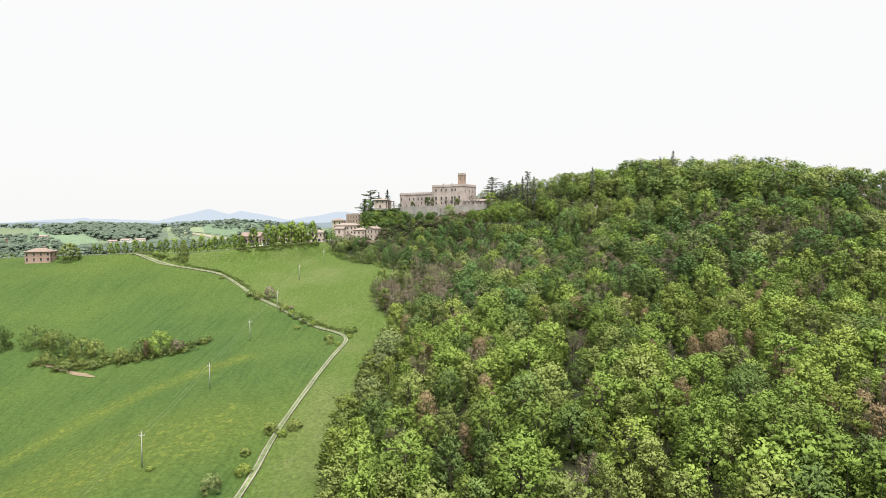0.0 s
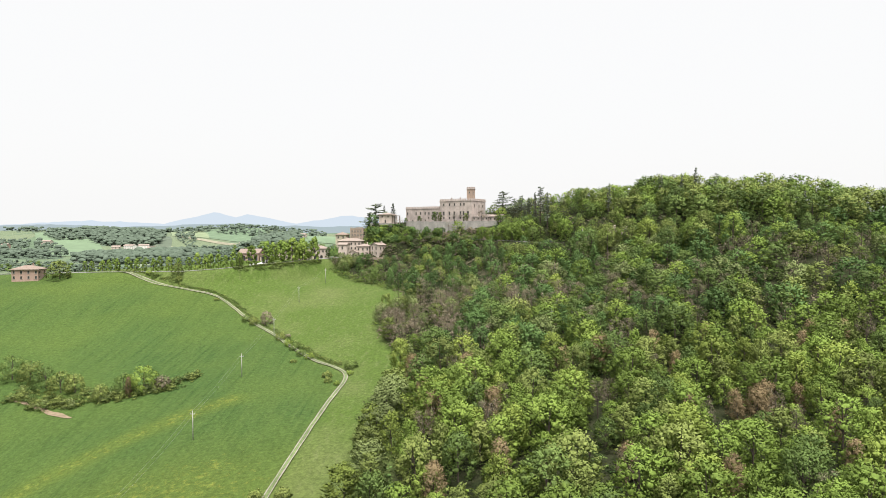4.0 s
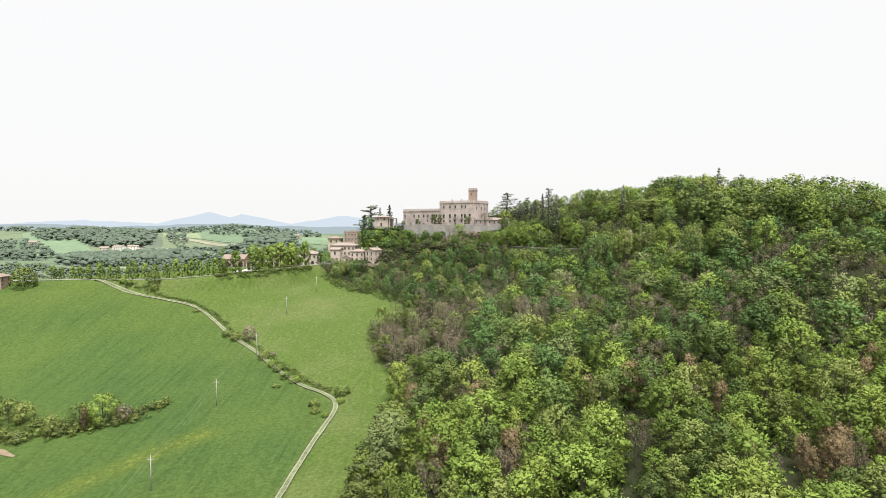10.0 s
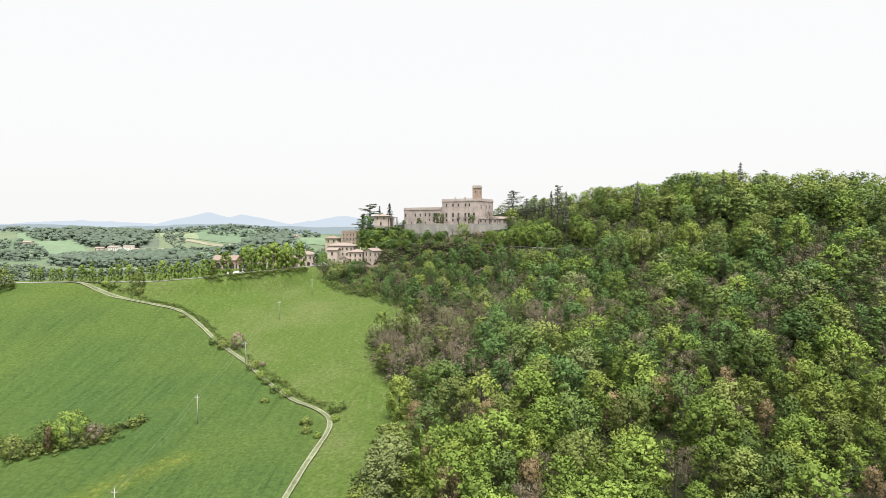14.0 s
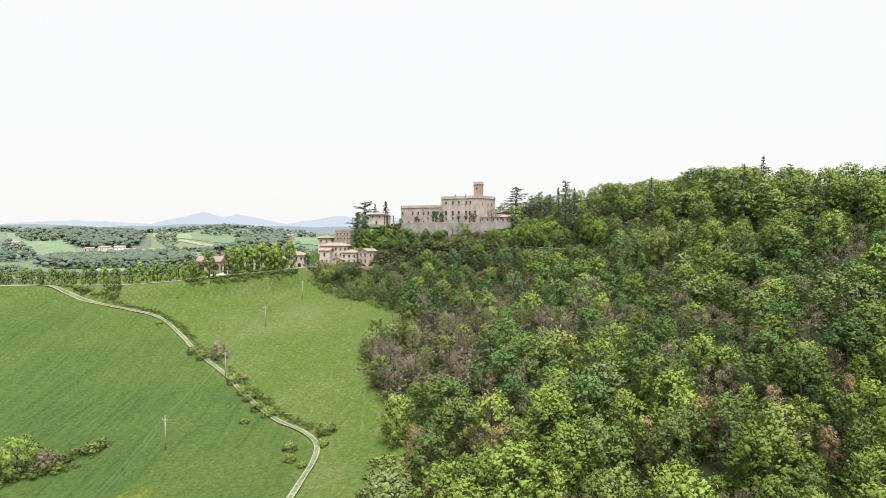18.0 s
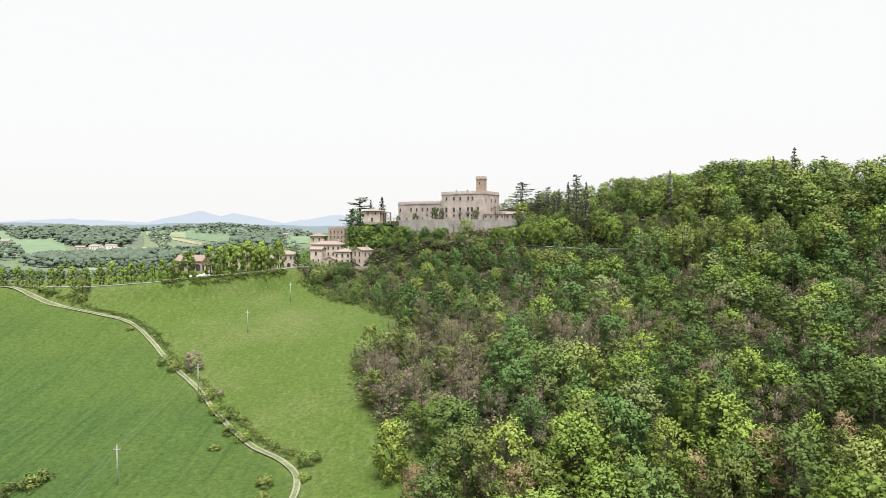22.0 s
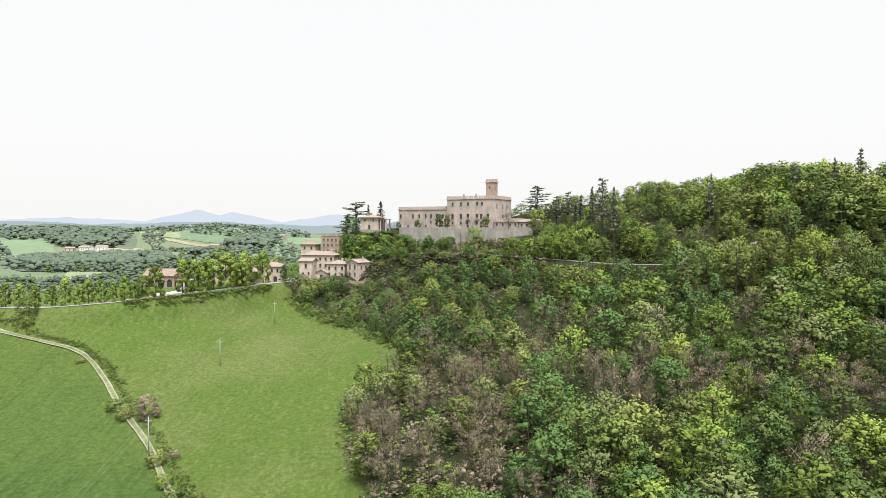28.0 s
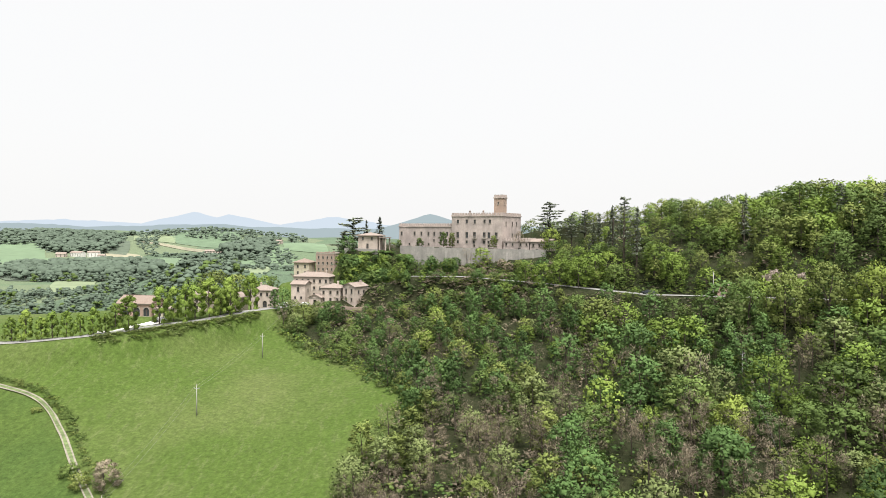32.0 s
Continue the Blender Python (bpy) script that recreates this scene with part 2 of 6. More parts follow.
# ---- terrain ----
GX = [-330 + 82.5 * k for k in range(9)]
GY = [20 + 70 * k for k in range(9)]
SWELL = [
    (0.1, 0.2, 1.3, 4.0, 4.4, 16.6, 19.0, 13.8, 7.5),
    (1.1, -0.3, -6.5, 3.9, 5.0, 11.5, 1.1, 5.4, 9.6),
    (3.1, 2.1, -19.9, 4.2, -0.5, 14.5, 20.7, 5.4, 13.8),
    (-1.1, 1.7, 5.5, 10.8, -0.8, 9.0, 10.0, 6.9, 16.8),
    (-0.9, -6.0, 5.3, -5.1, 14.9, 7.2, 2.2, 29.2, 16.4),
    (7.0, 6.2, 5.1, 10.7, 8.0, -5.3, 42.1, 29.5, 3.2),
    (4.0, 5.7, 2.0, 1.0, 21.7, 38.8, 24.2, -2.7, -4.4),
    (1.0, 3.9, 5.6, 8.8, 9.3, 11.2, 16.1, 2.2, -0.6),
    (0.3, 3.1, 12.1, 32.1, 35.5, 10.5, 18.1, 10.8, 1.4),
]
FAR_HILLS = [(-880, 1720, 36, 200, 220), (-690, 1900, 14, 110, 150), (-1500, 2300, 30, 400, 300), (-350, 1430, 24, 80, 110), (-250, 1620, 16, 110, 150), (-200, 2100, 24, 300, 200),
             (400, 1500, 30, 300, 300), (-1300, 1200, 14, 300, 200), (-205, 700, 27, 55, 60), (-50, 760, 38, 52, 90), (-500, 1900, 6, 150, 160), (-2300, 2600, 30, 700, 400), (500, 2600, 36, 600, 400), (-1050, 2500, 24, 300, 200),
             (-560, 1980, 16, 110, 110), (-1180, 1750, 20, 150, 150), (-640, 1560, 14, 60, 80)]
# small swellings and hollows of the fields
KNOLLS = [(-74, 400, -3.2, 20), (-71, 144, 2.4, 18), (-38, 257, -3.0, 18), (-42, 137, -2.6, 13), (-22, 353, 2.4, 16), (-116, 391, 2.5, 18)]


def smooth(a, b, v):
    q = np.clip((v - a) / (b - a), 0, 1)
    return q * q * (3 - 2 * q)


def polyline_near(x, y, pts):
    """Distance to a polyline in plan and the height along it."""
    best = np.full(np.shape(x), 1e9)
    high = np.zeros(np.shape(x))
    for (x0, y0, z0), (x1, y1, z1) in zip(pts, pts[1:]):
        q = np.clip(((x - x0) * (x1 - x0) + (y - y0) * (y1 - y0)) / ((x1 - x0) ** 2 + (y1 - y0) ** 2), 0, 1)
        d = np.hypot(x - x0 - q * (x1 - x0), y - y0 - q * (y1 - y0))
        high = np.where(d < best, z0 + q * (z1 - z0), high)
        best = np.minimum(best, d)
    return best, high


AVENUE = [(-330, 400, 4), (-260, 394, 6), (-200, 385, 7.6), (-151, 378.5, 8.3), (-130, 382.5, 9.6), (-117, 387.5, 10.9), (-106, 398.5, 11.7), (-97, 407, 12), (-86, 430, 12.5), (-64, 448, 13.5)]
HILL_ROAD = [(-64, 448, 13.5), (-42, 450, 20), (-23, 446, 25.5), (0, 437, 26), (25, 422, 25), (60, 393, 23.5), (80, 378, 24.5), (112, 354, 26), (150, 330, 27)]
# level terraces: centre, half sizes, turn, height, width of the bank
TERRACES = [(-4, 484, 48, 14.6, -30, 37.2, 2.6), (42, 459, 16, 9, -30, 35.5, 9), (-56, 447.5, 16, 5, -12, 13.2, 5), (-69, 463, 11, 9, -12, 13.2, 5), (-72, 512, 18, 8, -12, 17.5, 8), (-118, 419, 22, 12, -6, 12.6, 6), (-43.5, 475.5, 8, 4.5, -14, 35.8, 17)]


def ground_z(x, y):
    x, y = np.asarray(x, float), np.asarray(y, float)
    z = np.full(x.shape, -40.0)
    for i, cx in enumerate(GX):
        ex = np.exp(-((x - cx) / 70) ** 2 / 2)
        for j, cy in enumerate(GY):
            z = z + SWELL[i][j] * ex * np.exp(-((y - cy) / 58) ** 2 / 2)
    for kx, ky, kh, ks in KNOLLS:
        z = z + kh * np.exp(-((x - kx) ** 2 + (y - ky) ** 2) / 2 / ks ** 2)
    far = -14 + 4 * np.sin(x / 170 + 1.3) * np.cos(y / 210) + 3 * np.sin((x + y) / 90)
    for hx, hy, h, sx, sy in FAR_HILLS:
        far = far + h * np.exp(-((x - hx) / sx) ** 2 / 2 - ((y - hy) / sy) ** 2 / 2)
    out = np.maximum(np.maximum(smooth(250, 420, np.abs(x)), smooth(535, 680, y)), smooth(-40, -160, y))
    z = z * (1 - out) + far * out
    for tx, ty, hx, hy, turn, h, bank in TERRACES:
        c, s = math.cos(radians(turn)), math.sin(radians(turn))
        u, v = (x - tx) * c + (y - ty) * s, -(x - tx) * s + (y - ty) * c
        d = np.hypot(np.maximum(np.abs(u) - hx, 0), np.maximum(np.abs(v) - hy, 0))
        k = 1 - smooth(0, bank, d)
        z = z * (1 - k) + h * k
    for line, wide, bank in ((AVENUE, 4, 9), (HILL_ROAD, 3, 8)):
        d, h = polyline_near(x, y, line)
        k = 1 - smooth(wide, wide + bank, d)
        z = z * (1 - k) + h * k
    return z


def gz(x, y):
    return float(ground_z(x, y))


TRACK = [(-46, 60, 0), (-45, 100, 0), (-44, 137, 0), (-41.3, 180, 0), (-38.6, 215, 0), (-37, 238, 0), (-38.4, 250, 0), (-43.8, 258.5, 0), (-53.5, 266.3, 0), (-65.2, 280.7, 0), (-80.8, 304.5, 0),
         (-97.4, 325, 0), (-111, 342, 0), (-125.5, 355.5, 0), (-146.5, 363, 0), (-172, 372, 0), (-197, 385, 0), (-212, 391, 0)]
WOOD_EDGE = [(-31, -80), (-27, 60), (-22, 140), (-16, 190), (-10, 244), (-30, 280), (-36, 315), (-21, 352), (-40, 385), (-60, 404), (-74, 424), (-62, 440), (-62, 470), (-62, 600)]


def wood_edge_x(y):
    return np.interp(y, [p[1] for p in WOOD_EDGE], [p[0] for p in WOOD_EDGE])


def axis(lo, hi, step, fine_lo, fine_hi, far_lo, far_hi):
    """Grid lines: close in the middle, wider over the valley, widest to the horizon."""
    def run(start, fine, end):
        out, s = [start], step
        way = 1 if end > start else -1
        while (end - out[-1]) * way > 0:
            s = min(s * 1.1, 24.0) if (fine - out[-1]) * way > 0 else s * 1.15
            out.append(out[-1] + s * way)
        return out

    mid = list(np.arange(lo, hi + 0.1, step))
    return np.array(run(lo, fine_lo, far_lo)[:0:-1] + mid + run(hi, fine_hi, far_hi)[1:])


def mesh_np(name, verts, quads, mats, index=None, smooth_shade=False):
    me = bpy.data.meshes.new(name)
    verts, quads = np.asarray(verts, np.float32), np.asarray(quads, np.int32)
    k = quads.shape[1]
    me.vertices.add(len(verts))
    me.vertices.foreach_set("co", verts.ravel())
    me.loops.add(quads.size)
    me.loops.foreach_set("vertex_index", quads.ravel())
    me.polygons.add(len(quads))
    me.polygons.foreach_set("loop_start", np.arange(0, quads.size, k, dtype=np.int32))
    for m in mats:
        me.materials.append(m)
    if index is not None:
        me.polygons.foreach_set("material_index", np.asarray(index, np.int32))
    me.update(calc_edges=True)
    me.polygons.foreach_set("use_smooth", np.broadcast_to(smooth_shade, len(quads)).astype(bool))
    return me


def tinted(me, values, normals):
    """Leaf tone of each tree, kept on its leaves, and the rounding of its boughs."""
    me.attributes.new("tint", "FLOAT", "POINT").data.foreach_set("value", np.asarray(values, np.float32))
    me.normals_split_custom_set_from_vertices(np.asarray(normals, np.float32))
    return me


xs = axis(-300, 260, 3.0, -1500, 300, -4600, 4600)
ys = axis(40, 560, 3.0, 0, 2200, -1500, 4700)
XX, YY = np.meshgrid(xs, ys, indexing="ij")
ZZ = ground_z(XX, YY)
nx, ny = XX.shape
ids = np.arange(nx * ny).reshape(nx, ny)
gq = np.stack([ids[:-1, :-1], ids[1:, :-1], ids[1:, 1:], ids[:-1, 1:]], -1).reshape(-1, 4)
gme = mesh_np("ground", np.stack([XX, YY, ZZ], -1).reshape(-1, 3), gq, [GROUND], None, True)
td, _ = polyline_near(XX, YY, TRACK)
track_x = np.interp(YY, [p[1] for p in TRACK], [p[0] for p in TRACK])
meadow = smooth(-3, 3, XX - track_x) * smooth(-200, -190, XX + 0 * YY)
meadow = np.maximum(meadow, smooth(386, 396, YY))
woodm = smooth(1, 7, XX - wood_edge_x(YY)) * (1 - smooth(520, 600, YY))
farm = np.maximum(smooth(560, 640, YY), smooth(330, 420, np.abs(XX)))
fd, _ = polyline_near(XX, YY, [(-165, 150, 0), (-125, 174, 0), (-111, 191, 0), (-95, 207, 0), (-72, 226, 0)])
fd2, _ = polyline_near(XX, YY, [(-140, 125, 0), (-95, 148, 0), (-66, 165, 0)])
flow = 0.5 * smooth(9, 1, fd) + 0.5 * smooth(42, 6, fd2) + 0.2 * smooth(300, 360, YY) * (1 - meadow)
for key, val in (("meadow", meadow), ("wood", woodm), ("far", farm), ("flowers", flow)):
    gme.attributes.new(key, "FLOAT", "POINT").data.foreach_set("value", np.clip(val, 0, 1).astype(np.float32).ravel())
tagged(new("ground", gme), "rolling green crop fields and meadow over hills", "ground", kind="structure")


# ---- small building helpers ----
def part(name, bm, material, parent, label="", shade=False):
    me = bpy.data.meshes.new(name)
    bm.to_mesh(me)
    bm.free()
    for m in material if isinstance(material, (list, tuple)) else [material]:
        me.materials.append(m)
    if shade:
        me.polygons.foreach_set("use_smooth", [True] * len(me.polygons))
    ob = new(name, me)
    if parent is not None:
        ob.parent = parent
    return tagged(ob, label)


def empty(name, m, label, category, group="", kind=""):
    ob = new(name)
    ob.matrix_world = m
    ob.empty_display_size = 0.5
    return tagged(ob, label, category, group, kind)


def box(bm, x0, x1, y0, y1, z0, z1):
    v = [bm.verts.new(p) for p in ((x0, y0, z0), (x1, y0, z0), (x1, y1, z0), (x0, y1, z0), (x0, y0, z1), (x1, y0, z1), (x1, y1, z1), (x0, y1, z1))]
    for f in ((3, 2, 1, 0), (4, 5, 6, 7), (0, 1, 5, 4), (1, 2, 6, 5), (2, 3, 7, 6), (3, 0, 4, 7)):
        bm.faces.new([v[k] for k in f])
    return bm


def boxed(*a):
    return box(bmesh.new(), *a)


def ring_tube(bm, pts, radii, n=6, cap=True):
    rings = []
    for k, (p, r) in enumerate(zip(pts, radii)):
        d = (Vector(pts[min(k + 1, len(pts) - 1)]) - Vector(pts[max(k - 1, 0)])).normalized()
        u = d.orthogonal().normalized() if abs(d.z) > 0.98 else Vector((-d.y, d.x, 0)).normalized()
        w = d.cross(u)
        rings.append([bm.verts.new(Vector(p) + r * (math.cos(a) * u + math.sin(a) * w)) for a in (2 * math.pi * q / n for q in range(n))])
    for a, b in zip(rings, rings[1:]):
        for q in range(n):
            bm.faces.new((a[q], a[(q + 1) % n], b[(q + 1) % n], b[q]))
    if cap:
        bm.faces.new(rings[0][::-1])
        bm.faces.new(rings[-1])
    return bm


def ribbon(name, line, offs, materials, lift, label, category, step=1.5, wobble=0.0):
    """Strips that follow the ground along a line in plan; offs are (left, right, material, extra lift)."""
    pts = [Vector((p[0], p[1], 0)) for p in line]
    dense = []
    for k in range(len(pts) - 1):
        p0, p1, p2, p3 = pts[max(k - 1, 0)], pts[k], pts[k + 1], pts[min(k + 2, len(pts) - 1)]
        n = max(2, int((p2 - p1).length / step))
        for q in range(n):
            s = q / n
            dense.append(0.5 * (2 * p1 + (p2 - p0) * s + (2 * p0 - 5 * p1 + 4 * p2 - p3) * s * s + (3 * p1 - p0 - 3 * p2 + p3) * s ** 3))
    dense.append(pts[-1])
    bm = bmesh.new()
    for a, b, mi, extra in offs:
        prev = None
        for k, p in enumerate(dense):
            d = (dense[min(k + 1, len(dense) - 1)] - dense[max(k - 1, 0)]).normalized()
            nrm = Vector((-d.y, d.x, 0))
            wa, wb = (wobble * noise.noise((k * 0.23, q * 3.1, mi)) for q in (a, b))
            row = []
            for o in (a + wa, b + wb):
                q = p + nrm * o
                row.append(bm.verts.new((q.x, q.y, gz(q.x, q.y) + lift + extra)))
            if prev:
                f = bm.faces.new((prev[0], row[0], row[1], prev[1]))
                f.material_index = mi
            prev = row
    bmesh.ops.recalc_face_normals(bm, faces=bm.faces)
    ob = part(name, bm, materials, None)
    return tagged(ob, label, category, kind="structure")


ribbon("farm_track", TRACK, [(-0.5, 0.5, 0, 0.0), (0.4, 0.74, 1, 0.02), (-0.74, -0.4, 1, 0.02)], [VERGE, GRAVEL], 0.36, "pale gravel farm track with two wheel ruts and a grassy middle", "track", 1.5, 0.16)
ribbon("avenue_road", AVENUE, [(-2.6, 2.6, 0, 0.0)], [ASPHALT], 0.15, "narrow grey asphalt road along the tree avenue", "road", 2.0)
ribbon("hill_road", HILL_ROAD, [(-2.2, 2.2, 0, 0.0)], [ASPHALT], 0.15, "narrow pale road across the wooded hillside", "road", 2.0)
ribbon("soil_strip", [(-161, 248, 0), (-152, 243.5, 0), (-145, 239, 0), (-136, 233, 0), (-127, 228, 0)], [(-1.1, 0.6, 0, 0.0)], [SOIL], 0.15, "bare tan soil strip beside the thicket", "soil", 1.5, 1.2)

# ---- trees ----
rng = np.random.default_rng(7)


def quads_for(n):
    return np.arange(n * 4).reshape(n, 4)


def leaf_quads(centres, normals, size, rng, stretch=1.0):
    """Small bent leaves or leaf bunches, four corners each."""
    n = len(centres)
    nn = normals + rng.normal(0, 0.38, (n, 3))
    nn /= np.linalg.norm(nn, axis=1, keepdims=True)
    ref = rng.normal(0, 1, (n, 3))
    u = np.cross(nn, ref)
    u /= np.linalg.norm(u, axis=1, keepdims=True)
    v = np.cross(nn, u)
    s = size * rng.uniform(0.6, 1.3, (n, 1))
    a, b = rng.uniform(0.7, 1.2, (n, 1)), rng.uniform(0.5, 0.9, (n, 1))
    sag = nn * s * 0.25
    q = np.stack([centres - u * s * a * stretch - sag, centres - v * s * b / stretch, centres + u * s * stretch - sag, centres + v * s * b * 0.9 / stretch], 1)
    return q.reshape(-1, 3)


def shoot_quads(centres, ways, size, rng):
    """Leafy shoot tips: kites along the way they grow."""
    n = len(centres)
    w = ways + rng.normal(0, 0.45, (n, 3))
    w /= np.linalg.norm(w, axis=1, keepdims=True)
    u = np.cross(w, rng.normal(0, 1, (n, 3)))
    u /= np.linalg.norm(u, axis=1, keepdims=True)
    s = size * rng.uniform(0.6, 1.4, (n, 1))
    bend = np.cross(u, w) * s * rng.uniform(-0.5, 0.5, (n, 1))
    return np.stack([centres - w * s * 0.9, centres + u * s * 0.5 + bend, centres + w * s * 1.3, centres - u * s * 0.5 + bend], 1).reshape(-1, 3)


def cube_sphere(cuts):
    """A cube cut in cuts x cuts faces and pushed out to a sphere, with shared corners."""
    where, verts, faces = {}, [], []
    for ax in range(3):
        for sg in (-1, 1):
            for a in range(cuts):
                for c in range(cuts):
                    q = []
                    for da, dc in ((0, 0), (1, 0), (1, 1), (0, 1)) if sg > 0 else ((0, 0), (0, 1), (1, 1), (1, 0)):
                        p = [0, 0, 0]
                        p[ax], p[(ax + 1) % 3], p[(ax + 2) % 3] = sg * cuts, 2 * (a + da) - cuts, 2 * (c + dc) - cuts
                        key = tuple(p)
                        if key not in where:
                            where[key] = len(verts)
                            verts.append(Vector([math.tan(v / cuts * 0.7854) for v in p]).normalized())
                        q.append(where[key])
                    faces.append(q)
    return verts, np.array(faces)


# radius, foot, top, number of boughs, and how far the boughs stretch along their way
CROWNS = {"round": (0.36, 0.06, 0.99, 36, 1.0), "tall": (0.2, 0.1, 1.0, 24, 1.25), "feather": (0.37, 0.02, 1.02, 32, 1.7), "lime": (0.27, 0.03, 0.99, 24, 1.0), "poplar": (0.27, 0.0, 1.0, 28, 1.2),
          "bush": (0.46, -0.08, 0.97, 14, 1.0), "scrub": (0.46, -0.08, 0.95, 5, 1.0), "far": (0.42, 0.0, 0.98, 3, 1.0), "grove": (0.38, 0.02, 0.98, 5, 1.0)}


def unit(v):
    return v / np.linalg.norm(v, axis=1, keepdims=True)


def outward(v, nn):
    """Leaves turned so that their upper side is the outer one."""
    q = v.reshape(-1, 4, 3)
    inn = np.einsum("ij,ij->i", np.cross(q[:, 2] - q[:, 0], q[:, 3] - q[:, 1]), nn[::4]) < 0
    q[inn] = q[inn][:, ::-1]
    return q.reshape(-1, 3)


def crown_shape(seed, kind, n, size):
    """Unit crowns, one metre high: rounded boughs over a dome, each covered with leaf bunches and shoot tips. Points, faces, tint, normals."""
    r = np.random.default_rng(seed)
    if kind in ("tier", "spire"):
        c, ways = [], []
        flat = kind == "tier"
        for k, h in enumerate(np.linspace(0.42 if flat else 0.25, 0.97, 9 if flat else 15)):
            for b in range(4):
                env = (0.3 * (1.1 - h) ** 0.5 if flat else 0.24 * (1.03 - h) ** 0.85) * r.uniform(0.4, 1.15)
                a, hh = b * 1.57 + k * 0.9 + r.uniform(-0.6, 0.6), h + r.normal(0, 0.016)
                m = max(3, n // (36 if flat else 60))
                q = env * np.sqrt(r.uniform(0.02, 1, m))
                t = a + r.normal(0, 0.24, m)
                c.append(np.stack([q * np.cos(t), q * np.sin(t), hh + (0.18 * q - 0.35 * q * q if flat else -0.25 * q) + r.normal(0, 0.004, m)], 1))
                ways.append(np.stack([np.cos(t), np.sin(t), r.uniform(-0.15, 0.2, m)], 1))
        m = n // 10
        c.append(np.stack([r.normal(0, 0.005, m), r.normal(0, 0.005, m), r.uniform(0.35, 1.02, m)], 1))
        ways.append(np.tile([0, 0, 1.0], (m, 1)))
        c, ways = np.concatenate(c), np.concatenate(ways)
        v = shoot_quads(c, ways, size, r)
        nn = unit(np.repeat(ways * 0.5 + np.array([0, 0, 1.0]), 4, axis=0))
        return outward(v, nn), quads_for(len(v) // 4), np.repeat(r.uniform(0.5, 1, len(v) // 4), 4), nn
    rad, z0, z1, boughs, stretch = CROWNS[kind]
    dirs, faces = cube_sphere(2 if kind in ("lime", "far", "grove") else 1)
    V, F, T, NN, tips, tt, tn, base = [], [], [], [], [], [], [], 0
    turn, lop = r.uniform(0, 6.28), r.uniform(0, 6.28)
    low = kind in ("bush", "scrub")
    for k in range(boughs):
        t = 0.98 - 0.86 * (k / (boughs - 1)) ** 1.1 if not low else 0.85 - 0.6 * k / (boughs - 1)
        if kind == "feather":
            env = rad * (1.1 - t) ** 0.75
        else:
            env = rad * math.sqrt(max(0.03, 1 - ((t - 0.38) / 0.64) ** 2))
        turn += 2.4 + r.uniform(-0.4, 0.4)
        fat = rad * r.uniform(0.24, 0.46) * (1.5 if boughs < 8 else 1.25 if boughs < 16 else 1.0) * (1.3 if kind in ("tall", "poplar") else 1) * (1.15 - 0.55 * t if kind == "feather" else 1)
        out = max(0.0, env - fat * 0.5) * r.uniform(0.78, 1.12) * (1 + 0.16 * math.cos(turn - lop)) if k else rad * 0.1
        zc = z0 + (z1 - z0) * t - fat * 0.75
        mid = np.array([math.cos(turn) * out, math.sin(turn) * out, zc + r.uniform(-0.035, 0.035)])
        tall = fat * r.uniform(0.75, 1.0)
        way = np.array([math.cos(turn), math.sin(turn), 1.1 if kind == "feather" else 0.5])
        way /= np.linalg.norm(way)

        def drawn(p):
            return p + (p @ way)[:, None] * way * (stretch - 1)

        off = Vector((seed * 1.7 + k * 3.1, seed * 0.9, k * 2.3))
        d = np.array(dirs)
        bulge = np.array([1 + 0.4 * noise.noise(q * 2.1 + off) for q in dirs])[:, None]
        axes = np.array([fat, fat, tall])
        V.append(mid + drawn(d * bulge * axes * (0.95 if kind == "far" else 0.7 if kind in ("grove", "lime") else 0.34)))
        F.append(faces + base)
        base += len(d)
        dome = np.array([math.cos(turn) * 0.5, math.sin(turn) * 0.5, 0.5])
        NN.append(unit(d / axes * fat + dome))
        own = r.uniform(0.82, 1.0)
        T.append(np.full(len(d), own * 0.9))
        m = max(4, n // boughs)
        d = unit(r.normal(0, 1, (m, 3)) + np.array([math.cos(turn) * 0.5, math.sin(turn) * 0.5, 0.6]))
        at = mid + drawn(d * axes * r.uniform(0.5, 1.1, (m, 1)))
        h = m * (4 if kind == "feather" else 2) // 5
        tips.append(shoot_quads(at[:h], d[:h] * 0.6 + way * 0.9, size * 1.15, r))
        tips.append(leaf_quads(at[h:], d[h:] + np.array([0, 0, 0.4]), size, r))
        tt.append(np.repeat(own * r.uniform(0.9, 1.0, m), 4))
        whole = unit((at - np.array([0, 0, z0 + 0.42 * (z1 - z0)])) / np.array([rad, rad, 0.5 * (z1 - z0)]))
        tn.append(np.repeat(unit(d * 0.75 + whole * 1.1 + r.normal(0, 0.1, (m, 3))), 4, axis=0))
    tips = outward(np.concatenate(tips), np.concatenate(tn))
    return np.concatenate(V + [tips]), np.concatenate(F + [quads_for(len(tips) // 4) + base]), np.concatenate(T + tt), np.concatenate(NN + tn)


